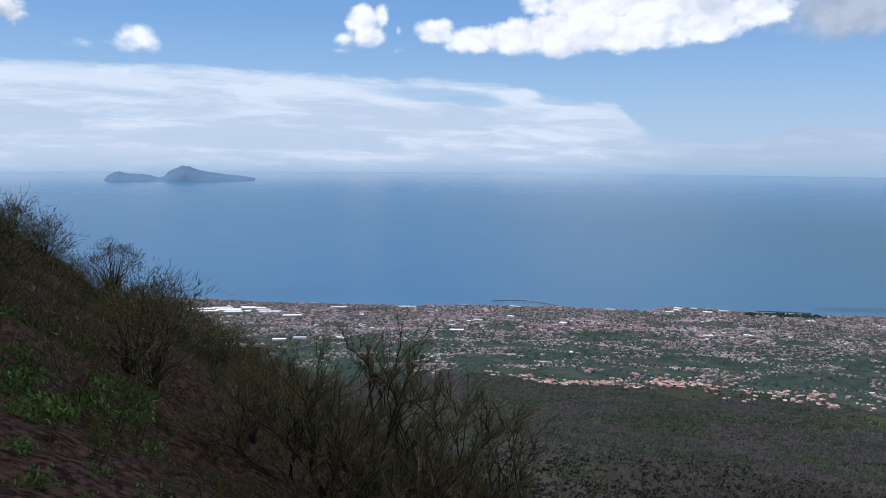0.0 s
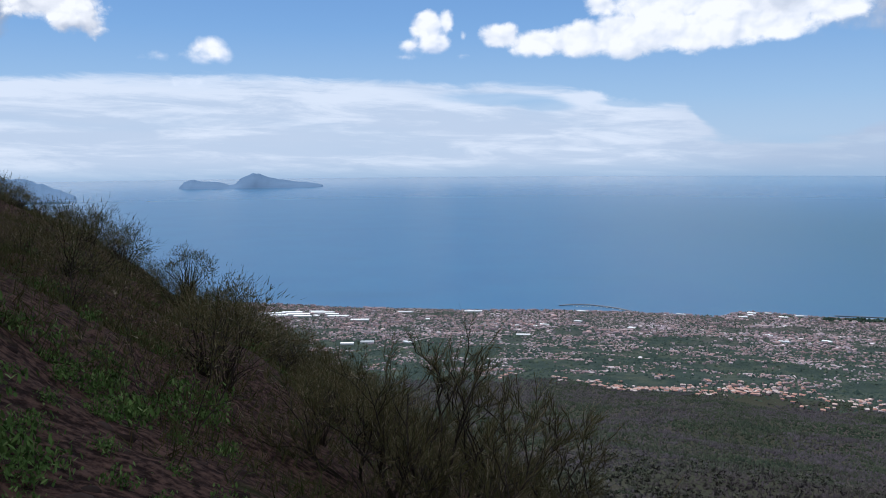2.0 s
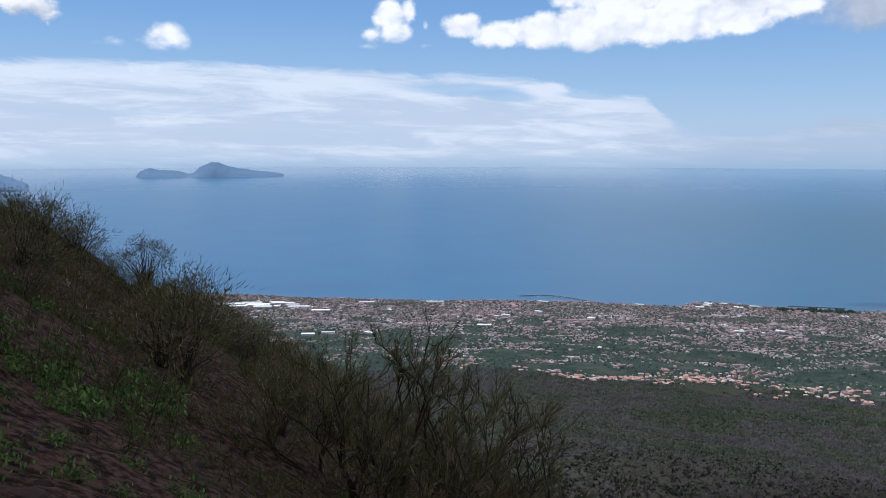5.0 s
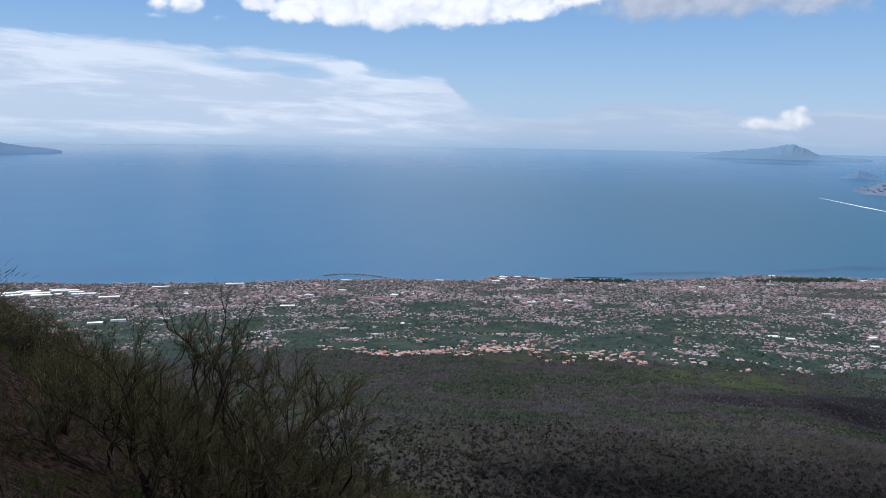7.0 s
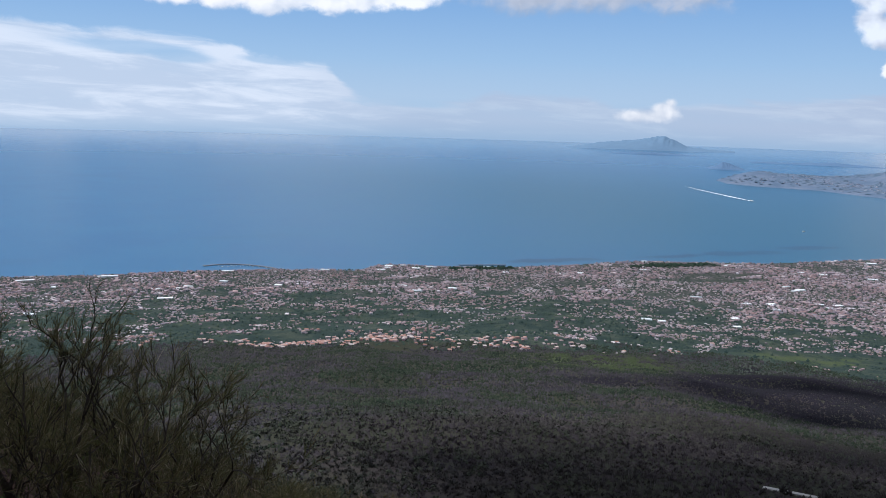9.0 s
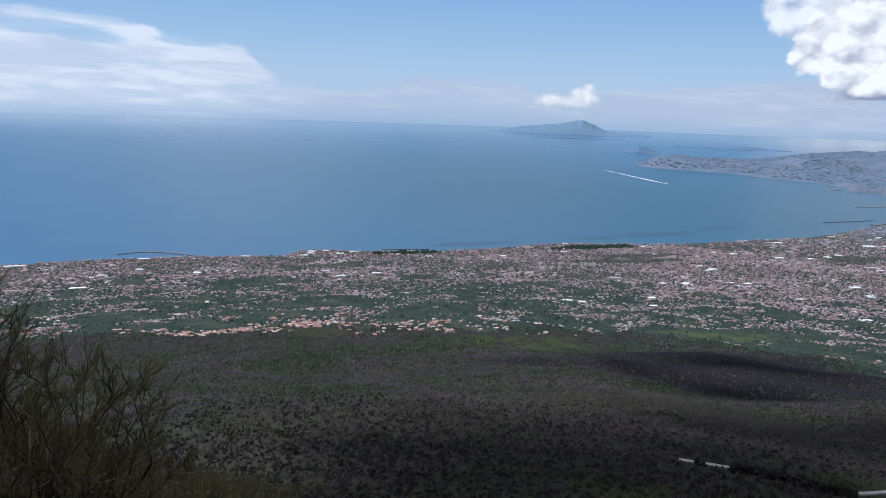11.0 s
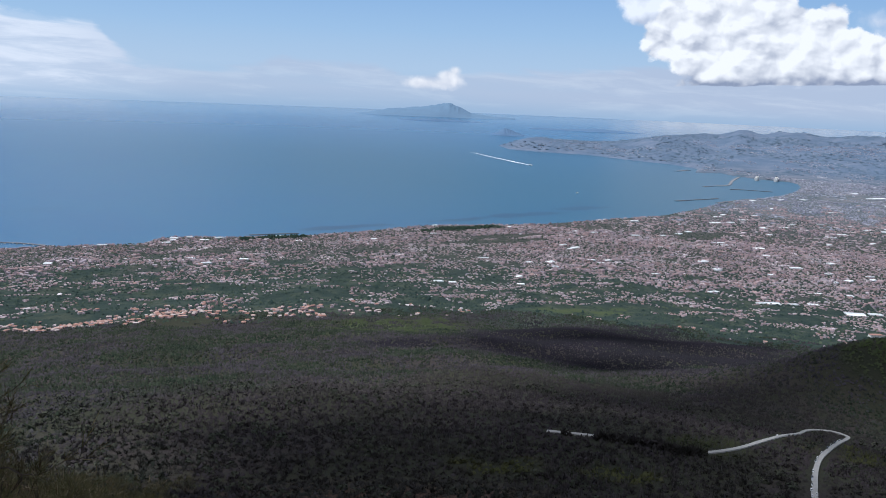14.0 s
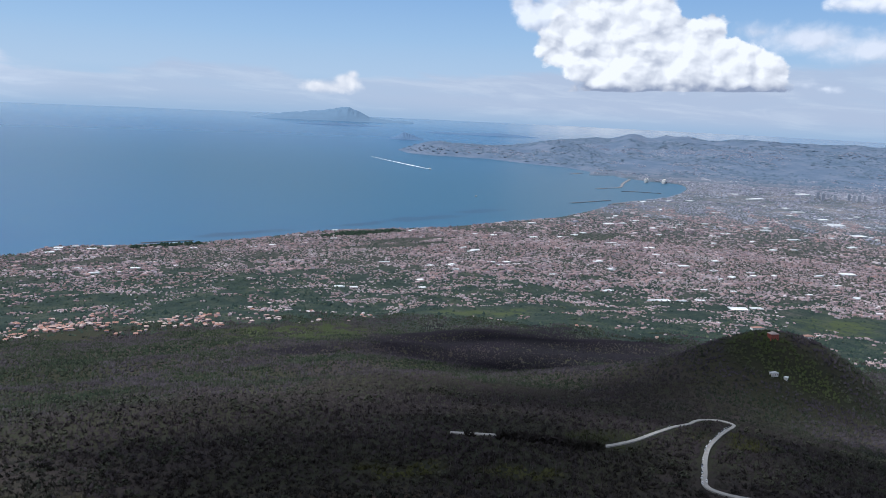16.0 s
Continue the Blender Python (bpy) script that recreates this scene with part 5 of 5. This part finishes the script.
big = [grow(31 + k, 3, 0.46, 4, 6, 0.075, 0.0010, 0.017, 0.10, 3, True, 0.13) for k in range(4)]
for k, (sa, sr, st, ss) in enumerate([(-6.5, 10.0, 10, 2.95), (-3.2, 10.2, 0, 2.85), (-0.2, 9.8, -10, 3.0), (-8.9, 10.3, 25, 2.35), (2.4, 10.1, -20, 2.55), (-11.0, 10.6, 15, 1.5), (4.9, 9.8, -15, 1.8), (-5.0, 9.2, 20, 2.0), (8.4, 9.4, 5, 1.4), (-8.4, 9.0, 0, 1.7), (0.8, 9.0, -10, 1.9), (12.2, 9.4, -10, 1.15), (-2.0, 9.0, 30, 1.8)]):
    shrub(big[k % 4], slope_pose(sa, sr, st, ss), "tall half-bare broom shrub with dark forked stems on the slope", "tall broom shrubs by the path")
small = [grow(61 + k, 6, 0.7 + 0.2 * (k % 3), 2, 12, 0.058, 0.0022, 0.007, 0.05, 3, False) for k in range(2)]
small += [bushy(71 + k, 26 + 3 * k, 0.62 + 0.05 * k, 0.18, 62, 0.085, 0.0030, 0.009, 0.10) for k in range(4)]
done = 0
g = np.random.RandomState(12)
while done < 300:
    sa, sr = g.uniform(-47, 17), 8.0 + 54.0 * g.uniform(0, 1) ** 0.8
    if sr < 13 and -13 < sa < 4 or sa < -27 and sr < 9.5 or sa < -31 and sr < 12 and g.uniform() < 0.4:
        continue
    m = slope_pose(sa, sr, g.uniform(-35, 35), g.uniform(1.0, 1.9) * (1.0 if sr < 30 else 0.85) * (0.65 if sr < 15 and sa < -26 else 1.0))
    shrub(small[done % 6], m, "brownish green broom shrub crowding the steep slope", "broom shrubs on the slope")
    done += 1
# shrubs that stand out against the sea
round_shrubs = [bushy(91 + k, 22 + 3 * k, 0.46 + 0.04 * k, 0.36, 75, 0.055, 0.0042, 0.016, 0.062) for k in range(4)]
for sa, sr, ss in [(-22.7, 46, 3.3), (-26.6, 45, 3.1), (-28.7, 46, 2.5), (-30.6, 44, 1.4), (-20.0, 47, 2.8), (-19.2, 48, 2.3), (-35.4, 40, 1.2), (-37.6, 36, 1.3), (-39.6, 35, 1.2), (-32.6, 42, 1.3), (-17.6, 48, 2.4), (-25.0, 45, 1.4), (-21.6, 46, 1.6), (-16.2, 49, 2.3), (-14.8, 47, 2.7), (-13.6, 48, 2.8), (-15.6, 44, 2.8), (-17.0, 43, 2.6), (-18.3, 44, 2.5), (-12.8, 44, 2.9), (-14.2, 40, 2.6), (-12.0, 48, 2.9), (-11.4, 41, 2.7), (-16.4, 38, 2.4), (-12.9, 36, 2.4), (-10.8, 45, 2.6)]:
    shrub(round_shrubs[int(sr) % 4], slope_pose(sa, sr, 10 * sr + 50 * sa, ss), "windswept broom shrub standing out against the sea", "broom shrubs on the skyline")

for k in range(44):
    sa, sr = -47 + 0.72 * k + g.uniform(-0.3, 0.3), g.uniform(50, 61)
    shrub(small[k % 6], slope_pose(sa, sr, g.uniform(0, 360), g.uniform(0.9, 1.7)), "broom shrub on the upper edge of the slope", "broom shrubs on the slope")

# scrub between the shrubs
n = 22000
a, r = np.radians(np.where(rng.uniform(0, 1, n) < 0.25, rng.uniform(-48, -24, n), rng.uniform(-48, 20, n))), 6.0 + 60 * rng.uniform(0, 1, n) ** 0.85
keep = ~((np.degrees(a) < -26) & (r < 8)) & ~((np.degrees(a) < -24) & (r < 12) & (rng.uniform(0, 1, n) < 0.5))
x, y = (r * np.sin(a))[keep], (r * np.cos(a))[keep]
k = 9
n = len(x)
root = np.repeat(np.stack([x, y, height(x, y) - 0.03], -1), k, 0) + rng.normal(0, 0.12, (n * k, 3)) * np.array([1, 1, 0])
out = rng.normal(0, 0.6, (n * k, 3)) + np.array([0.15, 0, 0.9])
out /= np.linalg.norm(out, axis=1)[:, None]
L = rng.uniform(0.08, 0.36, n * k)[:, None] * np.repeat(rng.uniform(0.6, 1.3, n), k)[:, None]
side = np.cross(out, rng.normal(0, 1, (n * k, 3)))
side /= np.linalg.norm(side, axis=1)[:, None]
v = np.stack([root - side * 0.007, root + side * 0.007, root + out * L], 1).reshape(-1, 3)
tagged(new("scrub", mesh_from("scrub", v, np.arange(3 * n * k).reshape(-1, 3), [TUFT])), "low brown-green twiggy scrub covering the slope", "scrub", kind="stuff")


def herb_mesh(seed, leaves, size):
    g = np.random.RandomState(seed)
    vs, fs = [], []
    for k in range(leaves):
        a, up = g.uniform(0, 2 * np.pi), g.uniform(0.35, 1.45)
        d = np.array([math.cos(a) * math.cos(up), math.sin(a) * math.cos(up), math.sin(up)])
        s = np.array([-math.sin(a), math.cos(a), g.uniform(-0.3, 0.3)])
        p = np.array([0, 0, g.uniform(0, 0.5) * size]) + 0.5 * size * g.normal(0, 1, 3) * np.array([1, 1, 0.55])
        L, w = size * g.uniform(0.16, 0.36), size * g.uniform(0.03, 0.065)
        tip = d - np.array([0, 0, 0.35])
        vs += [p, p + d * L * 0.4 + s * w, p + d * L * 0.75 + s * w * 0.7, p + d * L * 0.75 + tip * L * 0.3, p + d * L * 0.75 - s * w * 0.7, p + d * L * 0.4 - s * w]
        fs.append(np.arange(6) + 6 * k)
    return mesh_from("leaves", np.array(vs), np.array(fs), [LEAF])


herbs = [herb_mesh(80 + k, 260, 0.12 + 0.02 * k) for k in range(4)]
g = np.random.RandomState(5)
for k in range(170):
    if k < 60:
        sa, sr = g.uniform(-42, -20), g.uniform(4.2, 10)
    else:
        sa, sr = g.uniform(-46, 0), g.uniform(8, 36)
    herb = new("herb")
    tagged(part("foliage", herbs[k % 4], herb), kind="stuff")
    herb.matrix_basis = slope_pose(sa, sr, g.uniform(0, 360), g.uniform(0.7, 1.5) * (1 + 0.5 * (k > 79)))
    tagged(herb, "green leafy herb clump on dark volcanic soil", "plant", "herbs on the soil")


def stone_mesh(seed):
    g = np.random.RandomState(seed)
    v, f = ball(2)
    bump = np.ones(len(v))
    for _ in range(9):
        d = g.normal(0, 1, 3)
        d /= np.linalg.norm(d)
        bump = np.minimum(bump, g.uniform(0.65, 0.95) / np.maximum(v @ d, 0.2))
    v = v * bump[:, None] * np.array([1.0, 0.8, 0.6])
    return mesh_from("stone", v, f, [STONE])


stones = [stone_mesh(3 + k) for k in range(4)]
for k in range(290):
    sa, sr = g.uniform(-44, -14), g.uniform(3.8, 9) if k < 250 else g.uniform(8, 20)
    st = new("stone", stones[k % 4])
    st.matrix_basis = slope_pose(sa, sr, g.uniform(0, 360), 0.018 + 0.11 * g.uniform() ** 2.2)
    tagged(st, "rough dark brown lava stone lying on the slope", "stone", "lava stones on the slope")


# ---- unseen clouds for shade ----
def cloud_bank(name, cx, cy, cz, wide, long, thick, n, seed):
    g = np.random.RandomState(seed)
    vs, fs = [], []
    for k in range(n):
        a, q = g.uniform(0, 2 * np.pi), math.sqrt(g.uniform(0, 1))
        s = g.uniform(0.14, 0.30) * (1.2 - 0.7 * q)
        c = np.array([cx + wide * q * math.cos(a), cy + long * q * math.sin(a), cz + g.uniform(-0.2, 0.2) * thick])
        v = ICO_V * (1 + g.uniform(-0.2, 0.2, (len(ICO_V), 1))) * np.array([wide * s, wide * s, thick * 0.5])
        fs.append(ICO_F + len(ICO_V) * k)
        vs.append(v + c)
    return tagged(new(name, mesh_from(name, np.concatenate(vs), np.concatenate(fs), [CLOUD], smooth=True)), "unseen cloud added to shade the mountain slope", "cloud", kind="structure")


back = toward(SUN_AZ, SUN_EL)
# added out of view towards the sun, so their shadows fall at gx, gy
for gx, gy, gz, wide, long, n, seed, lift in ((38, 24, 86, 86, 48, 36, 5, 800.0), (165, 138, 40, 80, 44, 7, 7, 1700.0), (108, 76, 55, 62, 40, 18, 9, 1700.0)):
    over = Vector((gx, gy, gz)) + back * (lift / back.z)
    cloud_bank("cloud", over.x, over.y, over.z, wide, long, 40, n, seed)
